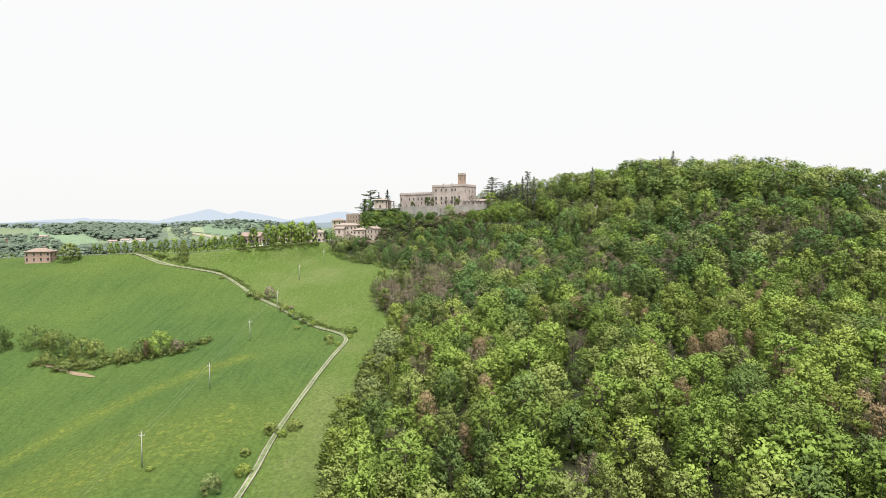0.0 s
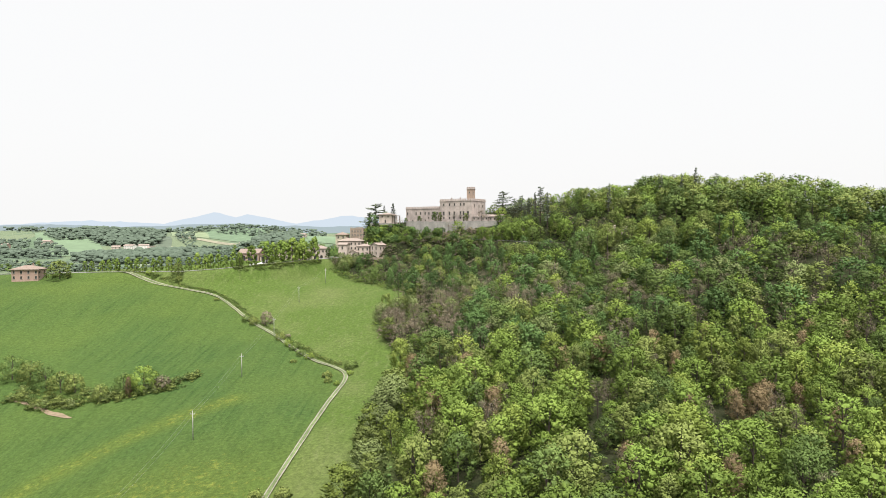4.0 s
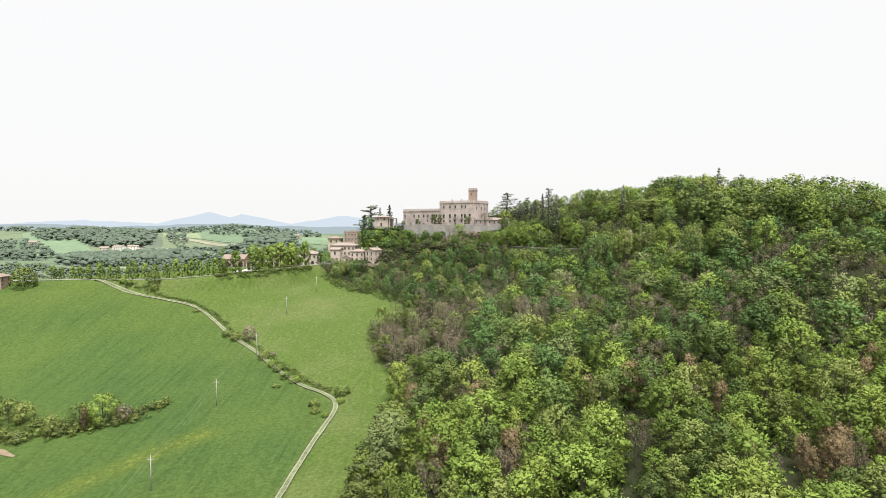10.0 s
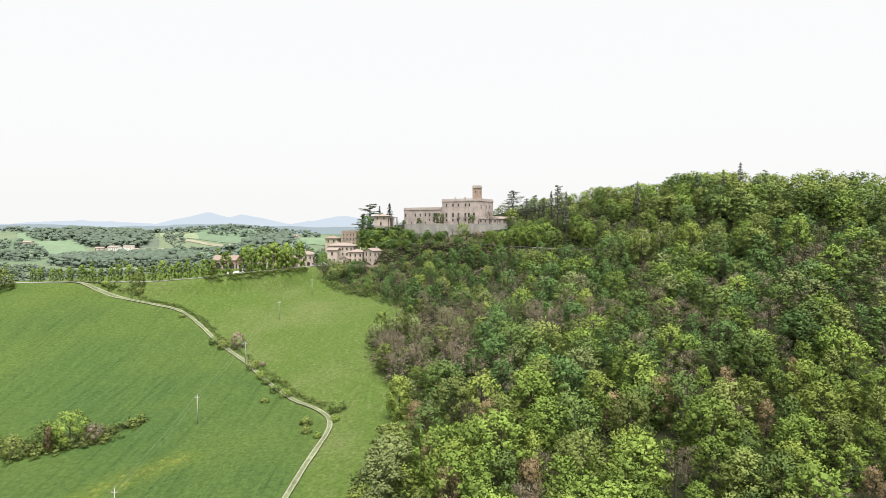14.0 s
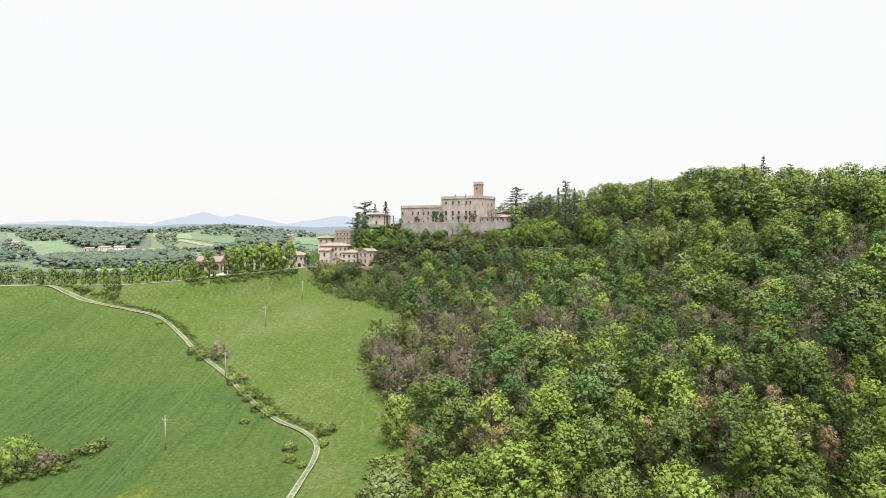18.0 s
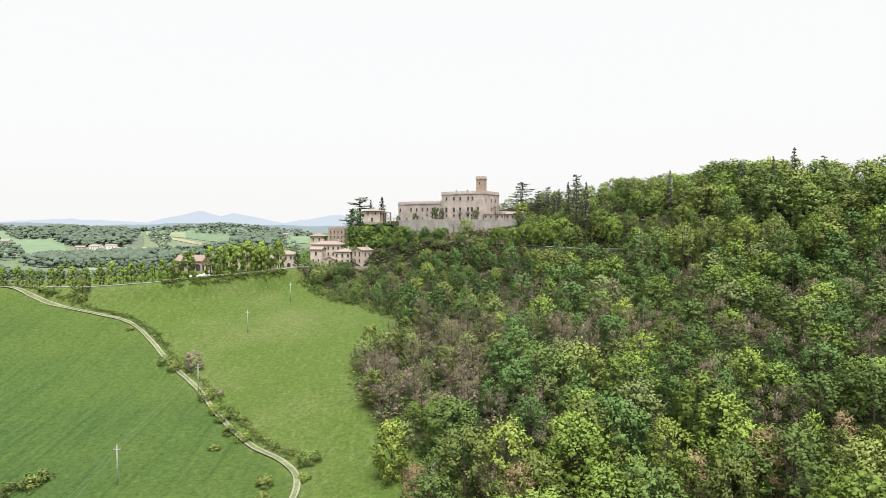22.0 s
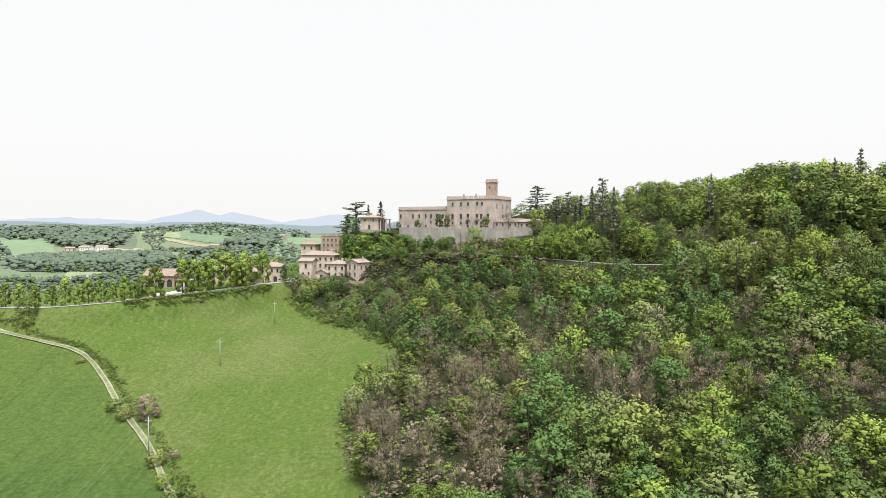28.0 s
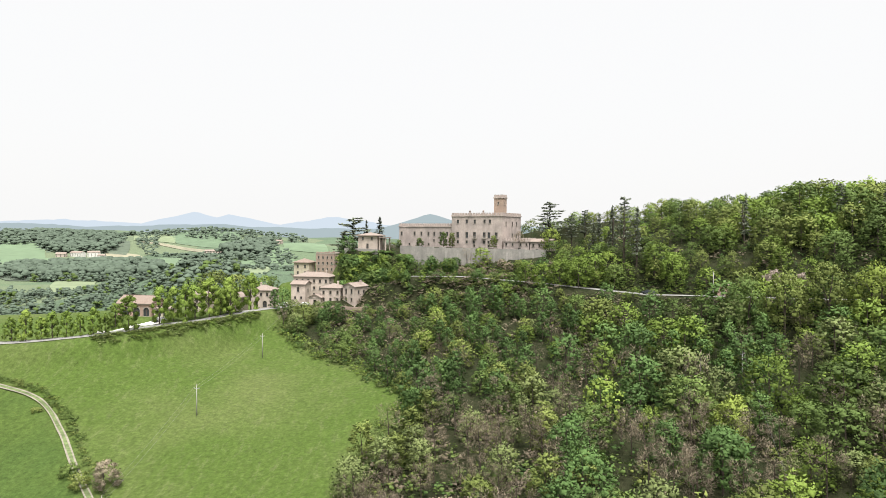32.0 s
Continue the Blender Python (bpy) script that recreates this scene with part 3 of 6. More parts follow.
def twig_shape(seed, n, size):
    """A leafless crown: fine upward-spreading twigs in bunches round a few limbs."""
    r = np.random.default_rng(seed)
    bunch = 16
    bh = r.uniform(0.4, 0.92, bunch)
    ba = np.arange(bunch) * 2.4 + r.uniform(-0.4, 0.4, bunch)
    be = 0.24 * np.sqrt(np.clip(1 - ((bh - 0.58) / 0.46) ** 2, 0.05, 1)) * r.uniform(0.5, 1.05, bunch)
    b = r.integers(0, bunch, n)
    d = unit(r.normal(0, 1, (n, 3)))
    q = r.uniform(0.15, 1, (n, 1)) ** 0.5
    mid = np.stack([be * np.cos(ba), be * np.sin(ba), bh], 1)
    c = mid[b] + d * q * np.array([0.085, 0.085, 0.1])
    c[:, 2] = np.clip(c[:, 2], 0.22, 1.0)
    up = unit(np.stack([np.cos(ba[b]) * 0.5, np.sin(ba[b]) * 0.5, np.full(n, 0.8)], 1) + d * 0.9 + r.normal(0, 0.35, (n, 3)))
    side = unit(np.cross(up, r.normal(0, 1, (n, 3))))
    s = size * r.uniform(0.6, 1.4, (n, 1))
    out = np.stack([c - up * s * 1.1, c + side * s * 0.1, c + up * s * 1.1, c - side * s * 0.1], 1)
    nn = unit(d + np.stack([np.cos(ba[b]) * 0.4, np.sin(ba[b]) * 0.4, np.full(n, 0.45)], 1))
    nn = np.repeat(nn, 4, axis=0)
    return outward(out.reshape(-1, 3), nn), quads_for(n), np.repeat(0.72 + 0.25 * q[:, 0], 4), nn


def trunk_arrays(h, r, seed, limbs=3):
    rr = np.random.default_rng(seed)
    V, F = [], []

    def tube(p, q, ra, rb, n=5):
        b = len(V)
        d = Vector(q) - Vector(p)
        u = d.orthogonal().normalized()
        w = d.normalized().cross(u)
        for c, rad in ((p, ra), (q, rb)):
            for k in range(n):
                t = 6.28318 * k / n
                V.append(Vector(c) + rad * (math.cos(t) * u + math.sin(t) * w))
        for k in range(n):
            F.append((b + k, b + (k + 1) % n, b + n + (k + 1) % n, b + n + k))

    lean = Vector((rr.uniform(-0.04, 0.04) * h, rr.uniform(-0.04, 0.04) * h, 0))
    mid = Vector((0, 0, h * 0.45)) + lean
    tube((0, 0, -0.4), mid, r, r * 0.65)
    tube(mid, mid + Vector((0, 0, h * 0.38)) + lean, r * 0.65, r * 0.15)
    for k in range(limbs):
        a = 6.28 * (k + rr.uniform(0, 0.6)) / limbs
        s = Vector((0, 0, h * rr.uniform(0.28, 0.45))) + lean * 0.8
        tube(s, s + Vector((math.cos(a) * h * 0.17, math.sin(a) * h * 0.17, h * rr.uniform(0.2, 0.32))), r * 0.4, r * 0.1, 4)
    return np.array([tuple(v) for v in V]), np.array(F)


SHAPES = {}


def shape(kind, var, n, size):
    key = (kind, var, n, size)
    if key not in SHAPES:
        SHAPES[key] = twig_shape(900 + var, n, size) if kind == "twig" else crown_shape(100 * len(kind) + var, kind, n, size)
    return SHAPES[key]


TREE_MESH = {}


def tree_mesh(kind, var, leaf, n, size):
    key = (kind, var, leaf, n)
    if key not in TREE_MESH:
        pts, faces, tint, normals = shape(kind, var, n, size)
        TREE_MESH[key] = tinted(mesh_np("crown", pts, faces, [LEAF[leaf]], None, True), tint, normals)
    return TREE_MESH[key]


TRUNK_MESH = {}


def trunk_mesh(var, bark):
    if (var, bark.name) not in TRUNK_MESH:
        v, f = trunk_arrays(1.0, 0.022, 40 + var, 4)
        TRUNK_MESH[(var, bark.name)] = mesh_np("trunk", v, f, [bark], None, True)
    return TRUNK_MESH[(var, bark.name)]


def tree(name, x, y, h, wide, kind, leaf, label, group, var=0, n=900, size=0.035, bark=None, sink=0.0, category="tree"):
    """One tree: an empty at its foot with a trunk and a crown; wide is the spread against the height."""
    root = empty(name, pose(x, y, gz(x, y) - sink, 0, 0, (x * 37 + y * 91) % 360), label, category, group)
    t = new("trunk", trunk_mesh(var % 4, bark or BARK))
    c = new("crown", tree_mesh(kind, var, leaf, n, size))
    for o in (t, c):
        o.parent = root
    t.scale = (h, h, h)
    c.scale = (h * wide, h * wide, h)
    k = 0.05 + 0.95 * ((x * 7.31 + y * 3.77) % 1.0)
    c.color = (k, k, k, 1)
    return root


def in_castle(x, y):
    u = (x + 4) * 0.866 - (y - 484) * 0.5
    v = (x + 4) * 0.5 + (y - 484) * 0.866
    return abs(u) < 52 and -22 < v < 24 or (abs(x - 42) < 15 and abs(y - 459) < 12)


HEADS = []


def wood_trees():
    """Plan of the wood: jittered rows of trees between its edge, the roads and the ridge."""
    r = np.random.default_rng(21)
    out = []
    y = 62.0
    while y < 545:
        step = 7.5 if y < 250 else 7.1
        x = -84.0
        while x < 22 + 0.74 * y and x < 290:
            px, py = x + r.uniform(-0.46, 0.46) * step, y + r.uniform(-0.46, 0.46) * step
            x += step
            if px < wood_edge_x(py) + 1.5 or in_castle(px, py):
                continue
            if py > (535 if px < 140 else 500) - 0.42 * px or (px > 150 and py > 470 - 0.55 * px):
                continue
            if polyline_near(np.array(px), np.array(py), HILL_ROAD)[0] < 4.5 or (px < -40 and 436 < py < 530):
                continue
            high = gz(px, py) > 33
            if high and r.random() < 0.12:
                continue
            out.append((px, py))
        y += step
    return out


WOOD = wood_trees()


def species(px, py, r):
    """kind, leaf, height, spread for a tree of the wood at this place."""
    q = r.random()
    road_d = float(polyline_near(np.array(px), np.array(py), HILL_ROAD)[0])
    ridge = gz(px, py) > 33
    if 8 < px < 33 and py > 424 and gz(px, py) > 22:
        return "round", ("deep", "olive", "ivy")[int(q * 30) % 3], r.uniform(2.2, 3.4), 1.4
    if px > 12 and not ridge and py > 426 - 0.82 * (px - 20) and py < 446 - 0.82 * (px - 20):
        return "round", ("fresh", "deep", "fresh", "olive")[int(q * 40) % 4], r.uniform(6, 10), r.uniform(1.0, 1.25)
    if road_d < 12 and px < 75 and not ridge:
        return ("twig", "brown", r.uniform(3, 4.5), 1.5) if q < 0.4 else ("round", ("olive", "deep", "fresh")[int(q * 30) % 3], r.uniform(2.8, 4.5), 1.5)
    if 268 < py < 338 and px < 6 + 0.3 * (py - 280):
        if q < 0.66:
            return "twig", "brown", r.uniform(8, 12), r.uniform(1.2, 1.5)
        return ("tall", "olive", r.uniform(8, 11), 1.4) if q < 0.85 else ("round", "grey", r.uniform(7, 10), 1.1)
    if 385 < py < 428 and px < -16 and q < 0.5:
        return ("tall", "ivy", r.uniform(6, 9), r.uniform(1.0, 1.3)) if q < 0.3 else ("round", ("olive", "deep")[int(q * 30) % 2], r.uniform(5.5, 8), 1.25)
    if py > 404 and px < -16:
        return ("twig", "brown", r.uniform(4, 6.5), 1.6) if q < 0.55 else ("round", ("olive", "grey", "ivy")[int(q * 30) % 3], r.uniform(3.5, 5.5), 1.3)
    if py > 352 and px < 20:
        if q < 0.38:
            return "tall", "ivy", r.uniform(7, 12), r.uniform(0.9, 1.2)
        if q < 0.62:
            return "twig", "brown", r.uniform(7, 11), 1.1
        return "round", ("fresh", "deep", "olive")[int(q * 30) % 3], r.uniform(6, 10), 1.3
    if 24 < px < 86 and py > 398 and gz(px, py) > 27:
        return "round", ("deep", "olive", "fresh")[int(q * 30) % 3], r.uniform(4.5, 7.5), r.uniform(1.2, 1.5)
    if ridge:
        return "round", ("olive", "deep", "deep", "olive", "fresh")[int(q * 50) % 5], (r.uniform(7, 10) if py > 425 and px < 130 else r.uniform(9.5, 13) if px < 120 else r.uniform(12.5, 16)) if r.random() < 0.75 else r.uniform(7, 10), r.uniform(1.15, 1.5)
    if py > 235 + 0.1 * px:
        bare = noise.noise((px * 0.022, py * 0.022, 3.0))
        if q < (0.5 if bare > 0.22 else 0.1):
            return "twig", "brown", r.uniform(9, 13), 1.15
        if q < 0.3 and bare <= 0.22:
            return "tall", "ivy", r.uniform(8, 12), 1.1
        return "round", ("deep", "fresh", "ivy", "deep", "ivy", "grey", "fresh", "olive")[int(q * 96) % 8], r.uniform(10, 15) if r.random() < 0.55 else r.uniform(5, 8), r.uniform(1.05, 1.3) if px < 70 else r.uniform(1.15, 1.45)
    if q < 0.05:
        return "poplar", "rust", r.uniform(8, 11), r.uniform(0.75, 0.95)
    if q < 0.13:
        return "twig", "brown", r.uniform(9, 12), 1.05
    if q < 0.20:
        return "tall", "olive", r.uniform(9, 12.5), r.uniform(1.0, 1.3)
    if q < 0.38:
        return "feather", ("fresh", "olive", "yellow", "fresh", "deep")[int(q * 70 + 3 * noise.noise((px * 0.03, py * 0.03, 9.0))) % 5], r.uniform(8, 13), r.uniform(0.95, 1.25)
    return "round", ("fresh", "fresh", "yellow", "deep", "fresh", "olive", "fresh")[int(q * 70) % 7], r.uniform(11.5, 16) if r.random() < 0.6 else r.uniform(6, 9), r.uniform(0.95, 1.25)


LABELS = {"poplar": "pointed {} young tree with withered leaves", "feather": "young {} tree with upswept leafy branches", "round": "broadleaf tree with a full {} spring crown", "tall": "slender {} tree in the dense wood", "twig": "bare {} tree with fine budding twigs"}
WORDS = {"fresh": "fresh green", "yellow": "yellow-green", "deep": "deep green", "olive": "olive", "grey": "grey-green", "brown": "brown", "rust": "rust-brown", "ivy": "ivy-green"}

pick = np.random.default_rng(5)
near, rest = [], {"lower": [], "edge": [], "slope": [], "ridge": []}
for px, py in WOOD:
    k, leaf, h, wide = species(px, py, pick)
    item = (px, py, k, leaf, h, wide, int(pick.integers(0, 5)))
    if py < 238 and len(near) < 300 and px < 12 + 0.62 * py and py > 108:
        near.append(item)
    else:
        rest["ridge" if gz(px, py) > 30 else "lower" if py < 235 else "edge" if py < 325 and px < 110 else "slope"].append(item)
for px, py, k, leaf, h, wide, var in near:
    tree("tree", px, py, h, wide, k, leaf, LABELS[k].format(WORDS[leaf]), "trees of the lower wood", var, 1600 if k != "twig" else 1900, 0.0205 if k != "twig" else 0.02)


def joined_wood(name, items, label, n=230, size=0.062, vary=1.0):
    V, F, M, T, NN, base = [], [], [], [], [], 0
    tv, tf = trunk_arrays(1.0, 0.02, 3, 0)
    tn = unit(tv * np.array([1, 1, 0]) + 1e-4)
    for px, py, k, leaf, h, wide, var in items:
        pts, faces, bough, normals = shape(k, var, n if k != "twig" else int(min(n, 1000) * 1.6), size if k != "twig" else 0.021)
        a = (px * 13 + py * 7) % 6.28
        c, s = math.cos(a), math.sin(a)
        w = h * wide
        z = gz(px, py)
        tint = 0.05 + 0.95 * ((px * 7.31 + py * 3.77) % 1.0) * vary
        turned = np.array([[c, s, 0], [-s, c, 0], [0, 0, 1]])
        for v, f, mat, nn in ((pts @ turned * np.array([w, w, h]) + np.array([px, py, z]), faces, LEAF_KEYS.index(leaf), normals @ turned), (tv * h + np.array([px, py, z]), tf, len(LEAF_KEYS), tn)):
            V.append(v)
            F.append(f + base)
            M.append(np.full(len(f), mat))
            NN.append(nn)
            T.append(bough * tint if len(v) == len(bough) else np.full(len(v), tint))
            base += len(v)
    me = tinted(mesh_np(name, np.concatenate(V), np.concatenate(F), list(LEAF.values()) + [BARK], np.concatenate(M), True), np.concatenate(T), np.concatenate(NN))
    return tagged(new(name, me), label, "wood", kind="stuff")


joined_wood("lower_wood", rest["lower"], "dense fresh green deciduous wood on the lower hillside", 800, 0.027)
joined_wood("foot_wood", rest["edge"], "green and budding brown trees at the foot of the slope", 1150, 0.022)
joined_wood("slope_wood", rest["slope"], "mixed green and bare brown trees on the steep slope", 580, 0.0285)
joined_wood("ridge_wood", rest["ridge"], "rounded olive-green trees crowning the hill ridge", 680, 0.0275)

# ---- buildings ----
def wall(name, parent, p0, p1, z0, z1, holes, mat, thick=0.45, label="", gable=0.0):
    """A wall of real thickness from p0 to p1 (its outer face to the right hand when walking) with openings (s, z, w, h) cut through."""
    d = Vector((p1[0] - p0[0], p1[1] - p0[1], 0))
    length = d.length
    d.normalize()
    inn = Vector((-d.y, d.x, 0))
    ss = sorted({0, length, *[q for s, z, w, h in holes for q in (s - w / 2, s + w / 2)]})
    zs = sorted({z0, z1, *[q for s, z, w, h in holes for q in (z - h / 2, z + h / 2)]})
    bm = bmesh.new()
    cache = {}

    def v(s, z, k):
        key = (round(s, 4), round(z, 4), k)
        if key not in cache:
            p = Vector((p0[0], p0[1], 0)) + d * s + inn * (thick * k)
            cache[key] = bm.verts.new((p.x, p.y, z))
        return cache[key]

    def solid(a, b):
        if not (0 <= a < len(ss) - 1 and 0 <= b < len(zs) - 1):
            return False
        cs, cz = (ss[a] + ss[a + 1]) / 2, (zs[b] + zs[b + 1]) / 2
        return not any(abs(cs - s) < w / 2 and abs(cz - z) < h / 2 for s, z, w, h in holes)

    for a in range(len(ss) - 1):
        for b in range(len(zs) - 1):
            if not solid(a, b):
                continue
            s0, s1, q0, q1 = ss[a], ss[a + 1], zs[b], zs[b + 1]
            bm.faces.new((v(s0, q0, 0), v(s1, q0, 0), v(s1, q1, 0), v(s0, q1, 0)))
            bm.faces.new((v(s0, q1, 1), v(s1, q1, 1), v(s1, q0, 1), v(s0, q0, 1)))
            if not solid(a - 1, b):
                bm.faces.new((v(s0, q0, 1), v(s0, q0, 0), v(s0, q1, 0), v(s0, q1, 1)))
            if not solid(a + 1, b):
                bm.faces.new((v(s1, q0, 0), v(s1, q0, 1), v(s1, q1, 1), v(s1, q1, 0)))
            if not solid(a, b - 1):
                bm.faces.new((v(s0, q0, 0), v(s0, q0, 1), v(s1, q0, 1), v(s1, q0, 0)))
            if not solid(a, b + 1):
                bm.faces.new((v(s0, q1, 1), v(s0, q1, 0), v(s1, q1, 0), v(s1, q1, 1)))
    if gable > 0:
        t0, t1, tm = v(0, z1, 0), v(length, z1, 0), v(length / 2, z1 + gable, 0)
        u0, u1, um = v(0, z1, 1), v(length, z1, 1), v(length / 2, z1 + gable, 1)
        bm.faces.new((t0, t1, tm))
        bm.faces.new((um, u1, u0))
        bm.faces.new((t0, tm, um, u0))
        bm.faces.new((tm, t1, u1, um))
    return part(name, bm, mat, parent, label)


WIN = {}


def window_meshes(w, h, arch):
    key = (round(w, 2), round(h, 2), arch)
    if key not in WIN:
        bm = bmesh.new()
        t = 0.13
        box(bm, -w / 2 - t, -w / 2, -0.05, 0.3, -h / 2, h / 2)
        box(bm, w / 2, w / 2 + t, -0.05, 0.3, -h / 2, h / 2)
        box(bm, -w / 2 - t, w / 2 + t, -0.06, 0.3, h / 2, h / 2 + t)
        box(bm, -w / 2 - 2 * t, w / 2 + 2 * t, -0.14, 0.3, -h / 2 - t, -h / 2)
        if arch:
            for sx in (-1, 1):
                vs = [(sx * w / 2, h / 2), (sx * w / 2, h / 2 - w * 0.45), (sx * w * 0.36, h / 2 - w * 0.16), (sx * w * 0.12, h / 2)]
                f = [bm.verts.new((x, -0.02, z)) for x, z in vs]
                g = [bm.verts.new((x, 0.2, z)) for x, z in vs]
                bm.faces.new(f if sx < 0 else f[::-1])
                bm.faces.new(g[::-1] if sx < 0 else g)
                for k in range(4):
                    bm.faces.new((f[k], g[k], g[(k + 1) % 4], f[(k + 1) % 4]))
        fr = bpy.data.meshes.new("window")
        bmesh.ops.recalc_face_normals(bm, faces=bm.faces)
        bm.to_mesh(fr)
        bm.free()
        fr.materials.append(STONE_TRIM)
        bm = bmesh.new()
        box(bm, -w / 2, w / 2, 0.24, 0.28, -h / 2, h / 2)
        pn = bpy.data.meshes.new("pane")
        bm.to_mesh(pn)
        bm.free()
        pn.materials.append(PANE)
        bm = bmesh.new()
        box(bm, -0.04, 0.04, 0.19, 0.235, -h / 2, h / 2)
        box(bm, -w / 2, w / 2, 0.19, 0.235, h * 0.12 - 0.035, h * 0.12 + 0.035)
        sa = bpy.data.meshes.new("sash")
        bm.to_mesh(sa)
        bm.free()
        sa.materials.append(SHUTTER)
        WIN[key] = (fr, pn, sa)
    return WIN[key]


def window(parent, p0, p1, s, z, w, h, arch=False):
    d = Vector((p1[0] - p0[0], p1[1] - p0[1], 0)).normalized()
    fr, pn, sa = window_meshes(w, h, arch)
    ob = new("window", fr)
    ob.parent = parent
    ob.matrix_local = Matrix.Translation((p0[0] + d.x * s, p0[1] + d.y * s, z)) @ Matrix.Rotation(math.atan2(d.y, d.x), 4, "Z")
    for nm, me in (("pane", pn), ("sash", sa)):
        c = new(nm, me)
        c.parent = ob
    return ob


def walled(parent, name, p0, p1, z0, z1, holes, mat, gable=0.0, arch=False, thick=0.45):
    w = wall(name, parent, p0, p1, z0, z1, holes, mat, thick, "", gable)
    for s, z, ww, hh in holes:
        window(parent, p0, p1, s, z, ww, hh, arch)
    return w


def roof(parent, x0, x1, y0, y1, z, rise, kind, mat, over=0.5, along="x", thick=0.22):
    """A gable or hip roof with overhanging eaves and real thickness."""
    x0, x1, y0, y1 = x0 - over, x1 + over, y0 - over, y1 + over
    z = z - 0.12
    bm = bmesh.new()
    cx, cy = (x0 + x1) / 2, (y0 + y1) / 2
    if kind == "flat":
        box(bm, x0, x1, y0, y1, z, z + 0.25)
        return part("roof", bm, mat, parent)
    e = [(x0, y0), (x1, y0), (x1, y1), (x0, y1)]
    if along == "x":
        k = min((y1 - y0) / 2, (x1 - x0) / 2) if kind == "hip" else 0.0
        r0, r1 = (x0 + k, cy), (x1 - k, cy)
        faces = [(0, 1, 5, 4), (2, 3, 4, 5), (1, 2, 5), (3, 0, 4)]
    else:
        k = min((y1 - y0) / 2, (x1 - x0) / 2) if kind == "hip" else 0.0
        r0, r1 = (cx, y0 + k), (cx, y1 - k)
        faces = [(0, 1, 4), (1, 2, 5, 4), (2, 3, 5), (3, 0, 4, 5)]
    top = [bm.verts.new((*p, z + thick)) for p in e] + [bm.verts.new((*p, z + thick + rise)) for p in (r0, r1)]
    bot = [bm.verts.new((*p, z)) for p in e] + [bm.verts.new((*p, z + rise)) for p in (r0, r1)]
    for f in faces:
        if kind == "gable" and len(f) == 3:
            continue
        bm.faces.new([top[q] for q in f])
        bm.faces.new([bot[q] for q in f[::-1]])
    edge = [(0, 1), (1, 2), (2, 3), (3, 0)]
    if kind == "gable":
        edge = [(0, 1), (2, 3), (1, 5), (5, 2), (3, 4), (4, 0)] if along == "x" else [(1, 2), (3, 0), (0, 4), (4, 1), (2, 5), (5, 3)]
    for a, b in edge:
        bm.faces.new((top[a], bot[a], bot[b], top[b]))
    bmesh.ops.recalc_face_normals(bm, faces=bm.faces)
    ob = part("roof", bm, mat, parent)
    r = bmesh.new()
    ring_tube(r, [(r0[0], r0[1], z + thick + rise), (r1[0] + 0.01, r1[1] + 0.01, z + thick + rise)], [0.14, 0.14], 6)
    cap = part("ridge_tiles", r, mat, ob)
    return ob


def chimney(parent, x, y, z0, z1, mat):
    bm = boxed(x - 0.35, x + 0.35, y - 0.3, y + 0.3, z0, z1)
    box(bm, x - 0.45, x + 0.45, y - 0.4, y + 0.4, z1, z1 + 0.15)
    box(bm, x - 0.28, x + 0.28, y - 0.24, y + 0.24, z1 + 0.15, z1 + 0.4)
    part("chimney", bm, mat, parent)


def grid_holes(length, cols, rows, w, h, inset=1.2):
    out = []
    for c in range(cols):
        s = length / 2 if cols == 1 else inset + (length - 2 * inset) * c / (cols - 1)
        for z in rows:
            out.append((s, z, w, h))
    return out


def house(name, x, y, z, turn, w, d, h, rise, kind, mat, rmat, label, front=(), side=(), along="x", over=0.5, chim=(), category="house", arch=False, group=""):
    """A house: four thick walls with window openings, roof, chimneys; front faces -y of its own frame."""
    root = empty(name, pose(x, y, z, 0, 0, turn), label, category, group)
    a, b = w / 2, d / 2
    g = rise * 0.96 if kind == "gable" else 0.0
    t = 0.45
    walled(root, "wall", (-a, -b), (a, -b), -1.5, h, list(front), mat, g if along == "y" else 0, arch)
    walled(root, "wall", (a, -b + t), (a, b - t), -1.5, h, list(side), mat, g if along == "x" else 0, arch)
    walled(root, "wall", (a, b), (-a, b), -1.5, h, [], mat, g if along == "y" else 0)
    walled(root, "wall", (-a, b - t), (-a, -b + t), -1.5, h, list(side), mat, g if along == "x" else 0, arch)
    part("floor", boxed(-a + 0.4, a - 0.4, -b + 0.4, b - 0.4, -0.2, 0.0), STONE_TRIM, root)
    part("cornice", cornice(a, b, h), STONE_TRIM, root)
    roof(root, -a, a, -b, b, h, rise, kind, rmat, over, along)
    for cx, cy in chim:
        chimney(root, cx, cy, h - 0.2, h + rise + 0.7, mat)
    return root


def cornice(a, b, h):
    bm = bmesh.new()
    for x0, x1, y0, y1 in ((-a - 0.12, a + 0.12, -b - 0.12, -b + 0.002), (-a - 0.12, a + 0.12, b - 0.002, b + 0.12), (-a - 0.12, -a + 0.002, -b + 0.002, b - 0.002), (a - 0.002, a + 0.12, -b + 0.002, b - 0.002)):
        box(bm, x0, x1, y0, y1, h - 0.42, h - 0.14)
    return bm


MERLON = None


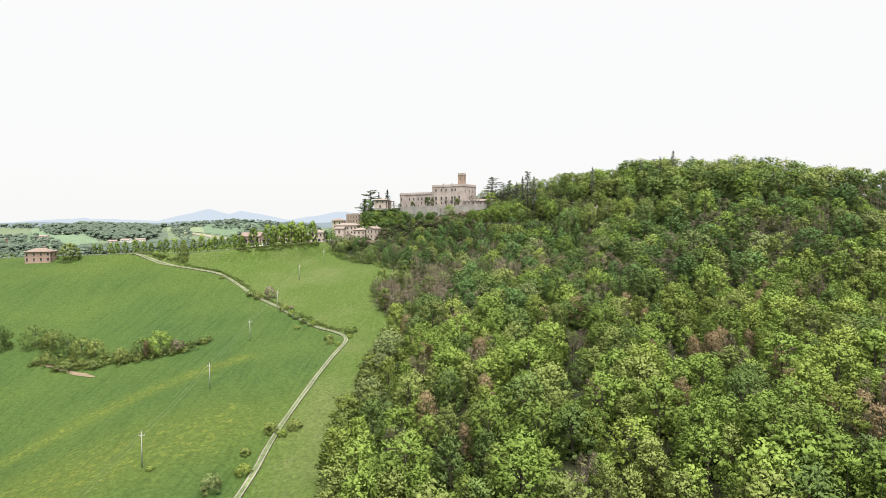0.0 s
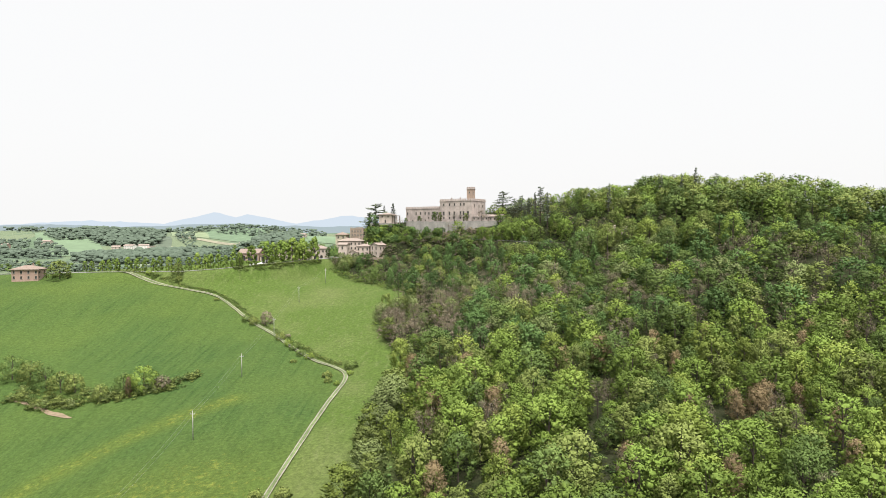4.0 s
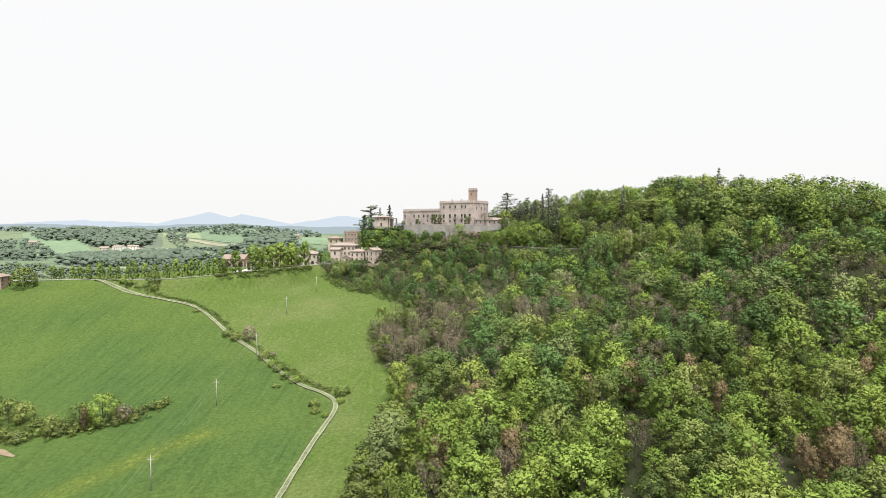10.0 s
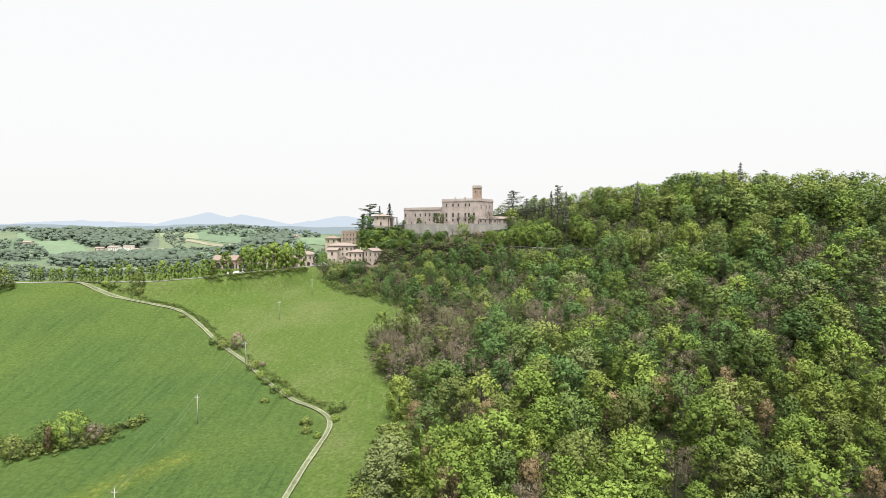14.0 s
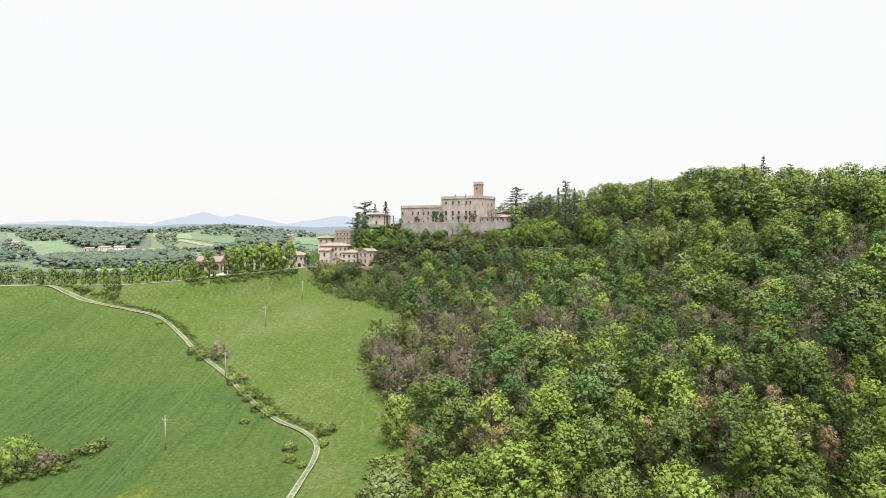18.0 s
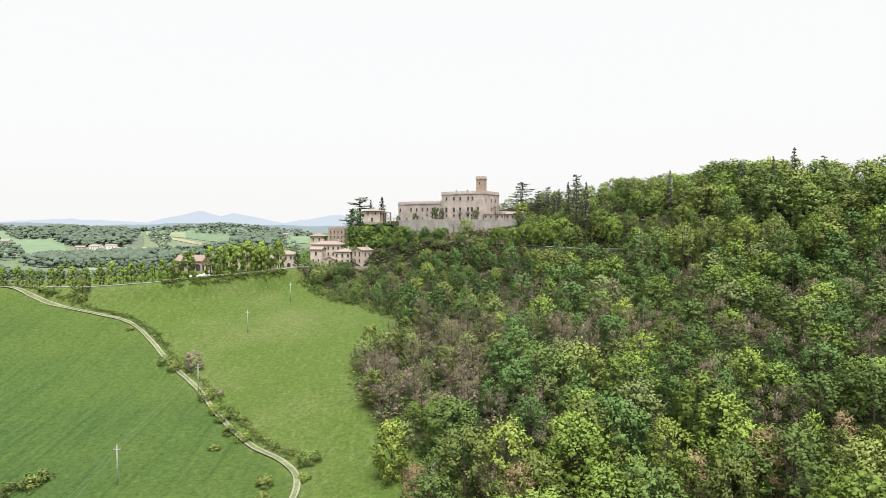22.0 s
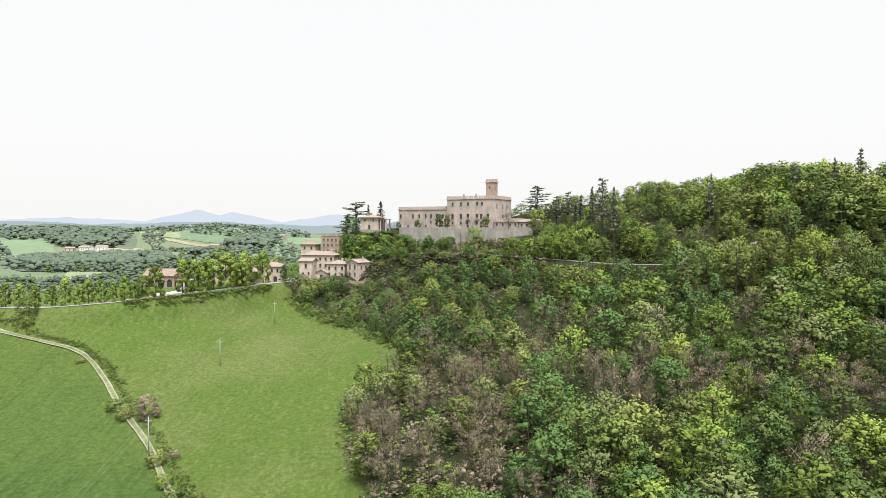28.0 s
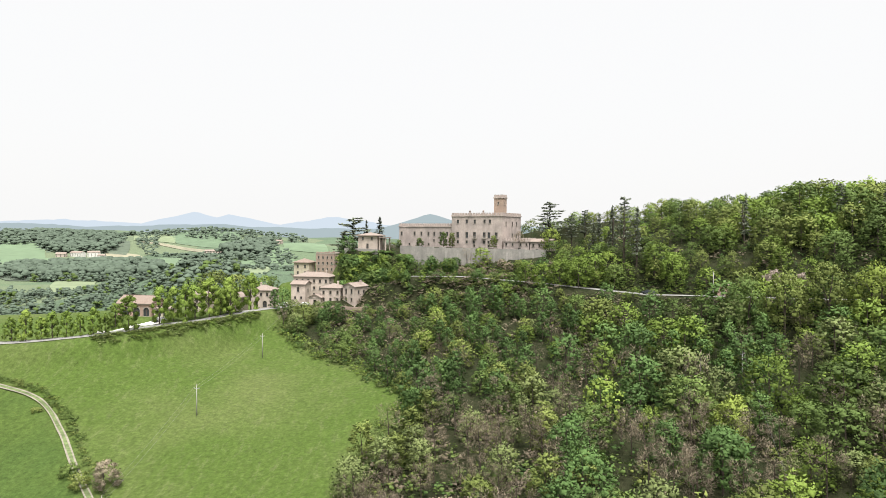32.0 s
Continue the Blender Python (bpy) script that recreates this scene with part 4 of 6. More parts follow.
def merlons(root, p0, p1, z, w=0.75, gap=0.62, h=1.15, mat=None):
    """Battlements: separate merlons on a projecting course."""
    global MERLON
    if MERLON is None:
        bm = bmesh.new()
        box(bm, -w / 2, w / 2, -0.28, 0.28, 0, h * 0.72)
        for sx in (-1, 1):
            box(bm, sx * w * 0.31 - w * 0.19, sx * w * 0.31 + w * 0.19, -0.28, 0.28, h * 0.72, h)
        MERLON = bpy.data.meshes.new("merlon")
        bm.to_mesh(MERLON)
        bm.free()
        MERLON.materials.append(CASTLE)
    d = Vector((p1[0] - p0[0], p1[1] - p0[1], 0))
    n = max(2, round(d.length / (w + gap)))
    u = d.normalized()
    for k in range(n):
        q = (k + 0.5) / n
        ob = new("merlon", MERLON)
        ob.parent = root
        ob.matrix_local = Matrix.Translation((p0[0] + d.x * q - u.y * 0.1, p0[1] + d.y * q + u.x * 0.1, z)) @ Matrix.Rotation(math.atan2(u.y, u.x), 4, "Z")


def corbels(root, x0, x1, y0, y1, z):
    """The projecting stone course below battlements."""
    bm = bmesh.new()
    for a in ((x0 - 0.3, x1 + 0.3, y0 - 0.3, y0 + 0.3), (x0 - 0.3, x1 + 0.3, y1 - 0.3, y1 + 0.3), (x0 - 0.3, x0 + 0.3, y0 + 0.3, y1 - 0.3), (x1 - 0.3, x1 + 0.3, y0 + 0.3, y1 - 0.3)):
        box(bm, *a, z - 0.55, z)
    part("corbel_course", bm, CASTLE, root)


def stronghold(name, origin, turn, x0, x1, y0, y1, z0, z1, mat, label, front=(), right=(), left=(), rim=True):
    root = empty(name, pose(*origin, 0, 0, turn), label, "castle")
    zb = origin[2]
    t = 0.8
    walled(root, "wall", (x0, y0), (x1, y0), z0 - zb, z1 - zb, list(front), mat, thick=t)
    walled(root, "wall", (x1, y0 + t), (x1, y1 - t), z0 - zb, z1 - zb, list(right), mat, thick=t)
    walled(root, "wall", (x1, y1), (x0, y1), z0 - zb, z1 - zb, [], mat, thick=t)
    walled(root, "wall", (x0, y1 - t), (x0, y0 + t), z0 - zb, z1 - zb, list(left), mat, thick=t)
    part("roof_terrace", boxed(x0 + t, x1 - t, y0 + t, y1 - t, z1 - zb - 1.0, z1 - zb - 0.7), ROOF, root)
    if rim:
        corbels(root, x0, x1, y0, y1, z1 - zb)
        for a, b in (((x0, y0), (x1, y0)), ((x1, y0), (x1, y1)), ((x1, y1), (x0, y1)), ((x0, y1), (x0, y0))):
            merlons(root, a, b, z1 - zb)
    return root


KEEP = (17.0, 460.0, 37.2)
CT = -30.7
Z = KEEP[2]
keep_front = [(s, 49.4 - Z, 1.0, 1.7) for s in (3.3, 8.0, 12.1, 17.1, 19.8)] + [(s, 43.2 - Z, 1.3, 2.5) for s in (3.2, 8.0, 12.0, 17.0, 19.4, 23.0)] + \
    [(s, 40.0 - Z, 1.0, 1.3) for s in (3.3, 8.0, 11.7, 17.0, 19.2)] + [(s, 37.9 - Z + 0.4, 0.9, 1.0) for s in (12.0, 19.3)]
keep = stronghold("castle_keep", KEEP, CT, -26, 0, 0, 21, 34, 52.3, CASTLE, "weathered pinkish stone castle keep with battlements and tall windows", keep_front,
                  [(s, 48.4 - Z, 1.0, 1.8) for s in (3.2, 10.2, 15.2)] + [(10.2, 42.8 - Z, 1.2, 2.4), (15.0, 42.8 - Z, 1.0, 1.6)])
for s in (12.0, 17.0, 23.0):
    bm = boxed(-26 + s - 1.2, -26 + s + 1.2, -1.0, 0.0, 41.6 - Z, 41.8 - Z)
    for q in np.linspace(-1.1, 1.1, 9):
        box(bm, -26 + s + q - 0.03, -26 + s + q + 0.03, -0.97, -0.92, 41.8 - Z, 42.75 - Z)
    box(bm, -26 + s - 1.2, -26 + s + 1.2, -1.0, -0.9, 42.75 - Z, 42.82 - Z)
    part("balcony", bm, STONE_TRIM, keep, "small stone balcony with iron bars")
chimney(keep, -18.5, 4, 51 - Z, 54.2 - Z, CASTLE)
chimney(keep, -13.0, 7, 51 - Z, 54.4 - Z, CASTLE)
wing = stronghold("castle_wing", KEEP, CT, -56.5, -26.9, 1.5, 14, 34, 47.4, CASTLE, "long lower castle wing of pinkish stone with battlements",
                  [(s, 43.6 - Z, 1.0, 1.9) for s in (1.4, 9.0, 12.9, 16.9, 20.2, 23.6, 27.2)] + [(s, 40.4 - Z, 0.8, 1.2) for s in (20.0, 23.6, 27.0)] + [(s, 38.2 - Z + 0.3, 0.8, 0.9) for s in (6.0, 17.0)])
tower = stronghold("castle_tower", KEEP, CT, -6.1, -1.8, 4, 8.5, 51.6, 60.6, TOWER, "square brick castle tower with battlements above the keep", [(2.1, 57.8 - Z, 0.6, 1.1)], [(1.6, 57.6 - Z, 0.5, 1.0)])
annex = stronghold("castle_annex", KEEP, CT, 0.9, 13.0, -0.5, 8, 32, 41.0, CASTLE, "low battlemented stone annex beside the castle keep",
                   [(s, 39.2 - Z, 0.8, 1.1) for s in (1.3, 4.4, 8.2, 11.0)] + [(7.6, 36.4 - Z, 1.3, 2.4), (4.2, 36.6 - Z, 0.8, 1.1)])
c30, s30 = math.cos(radians(CT)), math.sin(radians(CT))


def castle_xy(x, y):
    return KEEP[0] + x * c30 - y * s30, KEEP[1] + x * s30 + y * c30


hx, hy = castle_xy(18, 3.5)
house("castle_outbuilding", hx, hy, 35.5, CT, 9.4, 7, 5.0, 1.2, "gable", CASTLE, ROOF, "low stone outbuilding with tiled roof beside the castle",
      [(s, 3.4, 0.8, 1.1) for s in (1.6, 4.4, 7.6)] + [(3.2, 1.0, 1.0, 1.9)], [(3, 3.2, 0.8, 1.0)], category="building")

# terrace walls below the castle
for nm, u0, u1, v, zt, lab in (("terrace_wall", -24.5, 24.0, -8.6, 37.3, "rough grey stone retaining wall below the castle"), ("terrace_wall", -50, -25.2, -7.6, 37.6, "ruined grey stone terrace wall with an uneven top"), ("terrace_wall", -71, -52, -23.6, 36.5, "grey stone terrace wall under the garden lodge")):
    root = empty(nm, pose(*KEEP[:2], 0, 0, 0, CT), lab, "wall")
    r = np.random.default_rng(int(abs(u0)))
    n = int((u1 - u0) / 3.0)
    for k in range(n):
        a, b = u0 + (u1 - u0) * k / n, u0 + (u1 - u0) * (k + 1) / n
        top = zt + (r.uniform(-0.15, 0.15) if nm and u0 > -30 or u0 < -60 else r.uniform(-0.45, 0.35))
        bm = bmesh.new()
        box(bm, a, b - 0.02, v, v + 0.9, 28.5 if u0 > -60 else 31.0, top)
        part("wall_bay", bm, RUBBLE, root)
        if k % 2 == 0 and u0 > -30:
            bm = bmesh.new()
            q = [bm.verts.new(p) for p in ((a, v - 0.9, 28.5), (a + 0.9, v - 0.9, 28.5), (a + 0.9, v, 28.5), (a, v, 28.5), (a, v - 0.05, top - 1.2), (a + 0.9, v - 0.05, top - 1.2), (a + 0.9, v, top - 1.2), (a, v, top - 1.2))]
            for f in ((4, 5, 6, 7), (0, 1, 5, 4), (1, 2, 6, 5), (3, 0, 4, 7)):
                bm.faces.new([q[i] for i in f])
            part("buttress", bm, RUBBLE, root)

villa = house("villa", -43.5, 476, 36.6, -14, 9.5, 8.5, 6.0, 1.3, "hip", PLASTER, ROOF, "pinkish stone garden lodge with a low hipped tile roof", [(2.4, 4.6, 0.8, 1.2), (6.8, 4.6, 0.8, 1.2), (4.7, 1.2, 1.0, 2.0)],
              [(2, 4.6, 0.8, 1.2), (5.6, 4.6, 0.8, 1.2), (3.8, 1.6, 0.9, 1.6)], over=0.9)
for px_ in (5.4, 8.2):
    part("porch_pillar", boxed(px_, px_ + 0.5, -3.6, -3.1, -1.0, 5.0), PLASTER, villa)
    part("porch_pillar", boxed(px_, px_ + 0.5, 2.6, 3.1, -1.0, 5.0), PLASTER, villa)
part("porch_roof", boxed(5.0, 9.0, -4.1, 3.6, 5.0, 5.3), ROOF, villa)

# ---- village ----
V2 = (1.0, 1.5)
house("gabled_house", -46.8, 444.6, 13.4, -34, 6.6, 8.2, 8.0, 1.5, "gable", PLASTER, ROOF, "tall pinkish plaster house with gabled tile roof", [(1.8, 6.0, 0.9, 2.2), (4.8, 6.0, 0.9, 2.2), (1.8, 2.6, 0.9, 1.6), (4.8, 2.6, 0.9, 1.6)],
      [(2.0, 5.8, 0.9, 1.5), (5.2, 5.8, 0.9, 1.5), (2.4, 2.2, 1.0, 1.6)], along="y", chim=[(2.0, 1.0)], arch=True)
house("row_house", -56.3, 447.5, 13.2, -12, 8.6, 8, 7.4, 1.6, "hip", PLASTER, ROOF, "plaster village house with a hipped tile roof", grid_holes(8.6, 3, (2.4, 5.4), 0.9, 1.4), grid_holes(7.1, 2, (5.4,), 0.9, 1.4), chim=[(1.5, 1.0)])
house("long_house", -68, 467, 13.4, -12, 17, 9, 10.5, 1.8, "hip", PLASTER, ROOF, "long three-storey plaster house with tile roof", grid_holes(17, 6, (8.6, 5.4, 2.4), 0.9, 1.4, 1.5), grid_holes(8.1, 2, (8.6, 5.4), 0.9, 1.4), chim=[(-4, 1), (5, 1.5)])
house("tower_house", -71.3, 452, 12.8, -12, 6.4, 6, 8.8, 1.4, "gable", PLASTER, ROOF, "narrow plaster house with an arched upper window", [(3.2, 6.6, 1.0, 2.0), (1.8, 3.0, 0.8, 1.2), (4.6, 3.0, 0.8, 1.2)], [(2.6, 6.2, 0.8, 1.2)], arch=True)
house("garden_shed", -63, 444.4, 13.0, -12, 5.2, 4.5, 3.6, 1.5, "gable", PLASTER, ROOF, "small gabled outhouse with dark doorway", [(2.6, 1.5, 1.2, 2.4)], [], along="y", category="shed")
house("yellow_house", -81.8, 511, 17.4, -12, 8.5, 8, 10.6, 1.9, "hip", CREAM, ROOF_RED, "yellow plaster tower house with hipped red roof", [(2.2, 8.6, 0.9, 1.5), (6.2, 8.6, 0.9, 1.5), (2.2, 5.2, 0.9, 1.5), (6.2, 5.2, 0.9, 1.5)], [(3.6, 8.6, 0.9, 1.5), (3.6, 5.2, 0.9, 1.5)], over=0.7)
ruin = house("brick_tower", -69.5, 513, 17.4, -14, 10.5, 9, 15.6, 0.3, "flat", BRICK, ROOF, "old square brick tower with rows of small windows", grid_holes(10.5, 4, (13.2, 10.2, 7.0, 4.0), 0.8, 1.3, 1.6), grid_holes(8.1, 2, (13.2, 10.2, 7.0), 0.8, 1.3, 1.8), over=-0.3, category="tower")
r = np.random.default_rng(4)
for k in range(9):
    a = -5 + k * 1.15
    part("parapet", boxed(a, a + r.uniform(0.5, 1.0), -4.45, -4.0, 15.6, 15.6 + r.uniform(0.2, 1.1)), BRICK, ruin)
house("roadside_house", -87, 452, 11.6, -8, 9.5, 8, 7.4, 1.9, "hip", PLASTER, ROOF, "pinkish plaster roadside house with hipped roof and arched ground floor", [(2, 5.6, 0.9, 1.4), (4.75, 5.6, 0.9, 1.4), (7.5, 5.6, 0.9, 1.4), (2.4, 1.5, 1.8, 2.8), (6.4, 1.5, 1.8, 2.8)], grid_holes(7.1, 2, (5.6, 2.4), 0.9, 1.4), chim=[(-2, 1)], arch=True)
house("low_house", -94.5, 437, 11.8, -12, 6.5, 7, 5.6, 1.6, "gable", CREAM, ROOF, "small cream house half hidden by lime trees", grid_holes(6.5, 2, (3.9, 1.6), 0.8, 1.2), [(3, 3.6, 0.8, 1.2)], along="y")
house("lane_house", -106, 430, 12.4, -10, 8, 8, 6.2, 1.8, "gable", CREAM, ROOF, "cream house beside the avenue", grid_holes(8, 3, (4.4, 1.8), 0.8, 1.3), grid_holes(7.1, 2, (4.4,), 0.8, 1.2))
barn = house("barn", -123.8, 416, 12.7, -6, 13.2, 9, 4.6, 2.6, "gable", ROSE, ROOF_RED, "brick barn with open arches and red tile roof", [(3.2, 1.6, 2.6, 3.2), (7.4, 1.6, 2.6, 3.2), (11.2, 1.6, 2.2, 3.2)], [(4, 1.6, 2.4, 3.2)], arch=True, category="barn")
house("garage", -113.5, 414, 12.6, -6, 6.5, 6, 3.0, 0.3, "flat", CREAM, ROOF, "low flat-roofed annex beside the barn", [(1.8, 1.2, 1.8, 2.2), (4.6, 1.2, 1.8, 2.2)], [], over=0.3, category="building")
house("farmhouse", -240, 378, gz(-240, 378) - 0.3, 8, 14, 9, 6.4, 2.0, "hip", ROSE, ROOF_RED, "brick farmhouse with red roof beyond the field crest", grid_holes(14, 4, (4.8, 1.8), 1.0, 1.5), grid_holes(8.1, 2, (4.8, 1.8), 1.0, 1.4), chim=[(2, 1)], over=0.8)
house("road_chapel", 80.5, 380.5, 24.6, -30, 3.0, 3.0, 3.6, 1.1, "gable", ROSE, ROOF_RED, "tiny brick wayside shrine by the hill road", [(1.5, 1.3, 1.0, 2.0)], [], along="y", over=0.25, category="shrine")
for k, (fx, fy, fw, fd_, fh, mat) in enumerate(((-665, 1342, 26, 12, 8, WHITEWASH), (-640, 1350, 20, 12, 9, WHITEWASH), (-688, 1330, 16, 12, 6, PLASTER), (-622, 1342, 12, 10, 5, WHITEWASH), (-430, 1420, 60, 14, 5, PLASTER), (-350, 1440, 34, 12, 7, PLASTER),
                                        (-900, 1300, 16, 12, 8, ROSE), (-940, 1340, 22, 12, 7, PLASTER), (-1000, 1330, 18, 12, 8, ROSE), (-870, 1390, 20, 12, 8, PLASTER), (-1060, 1400, 18, 12, 8, CREAM), (-330, 1470, 14, 10, 6, PLASTER))):
    house("farm_building", fx, fy, gz(fx, fy) - 0.5, (k * 37) % 40 - 20, fw, fd_, fh, 2.6, "gable", mat, ROOF, "distant farm building with tiled roof in the valley",
          grid_holes(fw, max(2, int(fw / 5)), (fh * 0.68, fh * 0.3), 1.2, 1.6), [], category="farm building", group="far farms")

PALE_GRAVEL = plain("pale_gravel", (0.95, 0.93, 0.88), 0.95, 0, 1.5, 0.1, 0.4, 0.03)
village_wall = empty("village_wall", pose(0, 0, 0), "pinkish stone retaining wall below the village houses", "wall")
for (ax, ay), (bx, by), zb, zt in (((-67, 440.6), (-58, 440.2), 9.0, 13.3), ((-58, 440.2), (-49.5, 438.6), 8.5, 13.5), ((-49.5, 438.6), (-43.2, 435.6), 7.5, 13.3), ((-43.2, 435.6), (-38.6, 442.0), 8.0, 13.6)):
    wall("wall_bay", village_wall, (ax, ay), (bx, by), zb, zt, [], BRICK, 0.6)
# white gate walls by the avenue
for gx0, gx1 in ((-131, -121), (-119.5, -112)):
    y0 = 398
    bm = boxed(gx0, gx1, y0, y0 + 0.35, gz((gx0 + gx1) / 2, y0) - 0.6, gz((gx0 + gx1) / 2, y0) + 1.0)
    tagged(part("forecourt_wall", bm, WHITEWASH, None), "low white forecourt wall beside the avenue", "wall")
bm = bmesh.new()
vs = [bm.verts.new((x, y, gz(x, y) + 0.22)) for x, y in ((-130, 385.5), (-121.5, 386.8), (-120.5, 396), (-111, 403), (-112, 406.5), (-123, 402.5), (-129, 398))]
bm.faces.new(vs)
tagged(part("forecourt", bm, PALE_GRAVEL, None), "pale gravel forecourt before the barn", "forecourt", kind="structure")


# ---- cars ----
def car(x, y, turn, paint, label, lift=0.2):
    root = empty("car", pose(x, y, gz(x, y) + lift, 0, 0, turn), label, "car")
    bm = bmesh.new()
    prof = [(-2.1, 0.35), (-2.1, 0.85), (-1.25, 0.95), (-0.6, 1.45), (1.1, 1.45), (1.75, 0.95), (2.1, 0.85), (2.1, 0.35)]
    a = [bm.verts.new((px, -0.85 if pz < 1.2 else -0.7, pz)) for px, pz in prof]
    b = [bm.verts.new((px, 0.85 if pz < 1.2 else 0.7, pz)) for px, pz in prof]
    bm.faces.new(a)
    bm.faces.new(b[::-1])
    for k in range(8):
        bm.faces.new((a[k], b[k], b[(k + 1) % 8], a[(k + 1) % 8]))
    bmesh.ops.recalc_face_normals(bm, faces=bm.faces)
    part("body", bm, paint, root)
    for sy in (-0.79, 0.79):
        part("side_window", boxed(-0.75, 1.15, sy - 0.02, sy + 0.02, 1.0, 1.35), PANE, root)
    for wx in (-1.35, 1.35):
        for wy in (-0.78, 0.78):
            bm = bmesh.new()
            ring_tube(bm, [(wx, wy - 0.1, 0.32), (wx, wy + 0.1, 0.32)], [0.32, 0.32], 12)
            part("wheel", bm, RUBBER, root)
    return root


car(60.5, 393.2, -38, CAR_DARK, "dark car parked on the hill road")
car(-76.5, 442.5, 12, CAR_WHITE, "white car parked before the roadside house", 0.05)
car(-67.5, 440.5, 30, CAR_WHITE, "white car parked below the narrow house", 0.05)
car(-122, 401.5, 10, CAR_WHITE, "white car on the gravel forecourt", 0.25)
car(-112, 404.5, 50, CAR_WHITE, "white car beside the avenue", 0.25)


# ---- power poles and cables ----
def power_pole(x, y, h, label, turn=0, arm=True):
    root = empty("power_pole", pose(x, y, gz(x, y), 0, 0, turn), label, "pole", "power line poles")
    bm = bmesh.new()
    ring_tube(bm, [(0, 0, -0.8), (0, 0, h * 0.5), (0, 0, h)], [0.15, 0.125, 0.1], 10)
    part("post", bm, CONCRETE, root, shade=True)
    if arm:
        part("crossarm", boxed(-0.75, 0.75, -0.06, 0.06, h - 0.95, h - 0.83), GREY_METAL, root)
        for k in (-0.65, 0.0, 0.65):
            bm = bmesh.new()
            zb = h - 0.83 if k else h
            ring_tube(bm, [(k, 0, zb), (k, 0, zb + 0.12), (k, 0, zb + 0.16), (k, 0, zb + 0.3)], [0.05, 0.09, 0.05, 0.07], 8)
            part("insulator", bm, STONE_TRIM, root)
    return Vector((x, y, gz(x, y) + h))


def cable(name, a, b, sag, label):
    bm = bmesh.new()
    pts = [a.lerp(b, k / 14) - Vector((0, 0, sag * 4 * (k / 14) * (1 - k / 14))) for k in range(15)]
    ring_tube(bm, pts, [0.018] * 15, 4)
    tagged(part(name, bm, CABLE, None), label, "cable")


line = [(-70.7, 94, 8.5), (-70.7, 144.5, 8.5), (-73.9, 197.7, 8.5), (-76.1, 248.3, 8.5), (-78.2, 299.8, 8.5), (-78.9, 351.3, 8.5), (-74, 400, 8.5)]
tops = [power_pole(x, y, h, "grey concrete power pole standing in the green field") for x, y, h in line]
for a, b in zip(tops, tops[1:]):
    for k in (-0.65, 0.65):
        cable("power_cable", a + Vector((k, 0, -0.5)), b + Vector((k, 0, -0.5)), 0.8, "thin power cable between field poles")
house_top = Vector((-68.5, 449.5, 21.0))
cable("power_cable", tops[-1], house_top, 1.0, "power cable rising to the village")
pr = power_pole(65.3, 336, 8.5, "grey concrete pole among the slope trees", 20)
pk = power_pole(77.5, 381.0, 8.0, "thin pole beside the hill road", 30, False)
cable("power_cable", pr, pk, 1.0, "power cable climbing the wooded slope")
pq = power_pole(-20, 448.5, 6.5, "thin street pole on the village road", 0, False)
pe = power_pole(40, 262, 10.5, "slim pole inside the wood", 20)
cable("power_cable", pe, pr, 1.2, "power cable over the wood")

# ---- avenue limes, cedars, orchard and hedge plants ----
r = np.random.default_rng(11)


def along(line, step):
    out, carry = [], 0.0
    for (x0, y0, *_), (x1, y1, *_) in zip(line, line[1:]):
        d = math.hypot(x1 - x0, y1 - y0)
        q = carry
        while q < d:
            out.append((x0 + (x1 - x0) * q / d, y0 + (y1 - y0) * q / d, (y0 - y1) / d, (x1 - x0) / d))
            q += step
        carry = q - d
    return out


limes = [(-149, 380.5, 10.5), (-144, 380, 13), (-140, 381.5, 9.5), (-137, 382.5, 11.5), (-133, 383.5, 11.5), (-129, 384, 10), (-125, 385, 11.5), (-121, 384.5, 7.5), (-127.5, 404, 11), (-115, 388, 13.5), (-109, 398, 15.5), (-107, 404.5, 14), (-102, 403, 15), (-101, 409, 14),
         (-97, 413, 17), (-93, 423, 16.5), (-91, 417, 13), (-87.5, 433.5, 16.5), (-95, 418.5, 12)]
limes += [(-154.0 - 5.6 * k + r.uniform(-1, 1), 380 + 0.95 * k + r.uniform(-1, 1), r.uniform(8.5, 11.5)) for k in range(12)]
for k, (x, y, h) in enumerate(limes):
    tree("lime_tree", x, y, h * (0.8 if x < -123 else 0.92), r.uniform(0.75, 0.95), "lime", "fresh", "pollarded lime tree with fresh green leaves along the avenue", "avenue lime trees", k % 5, 1700, 0.022).children[1].color = (0.3 + 0.3 * (k * 0.618 % 1),) * 3 + (1,)
tree("garden_tree", -222, 377, 11, 1.45, "round", "olive", "broad olive-green tree beside the brick farmhouse", "", 3, 1000, 0.031)

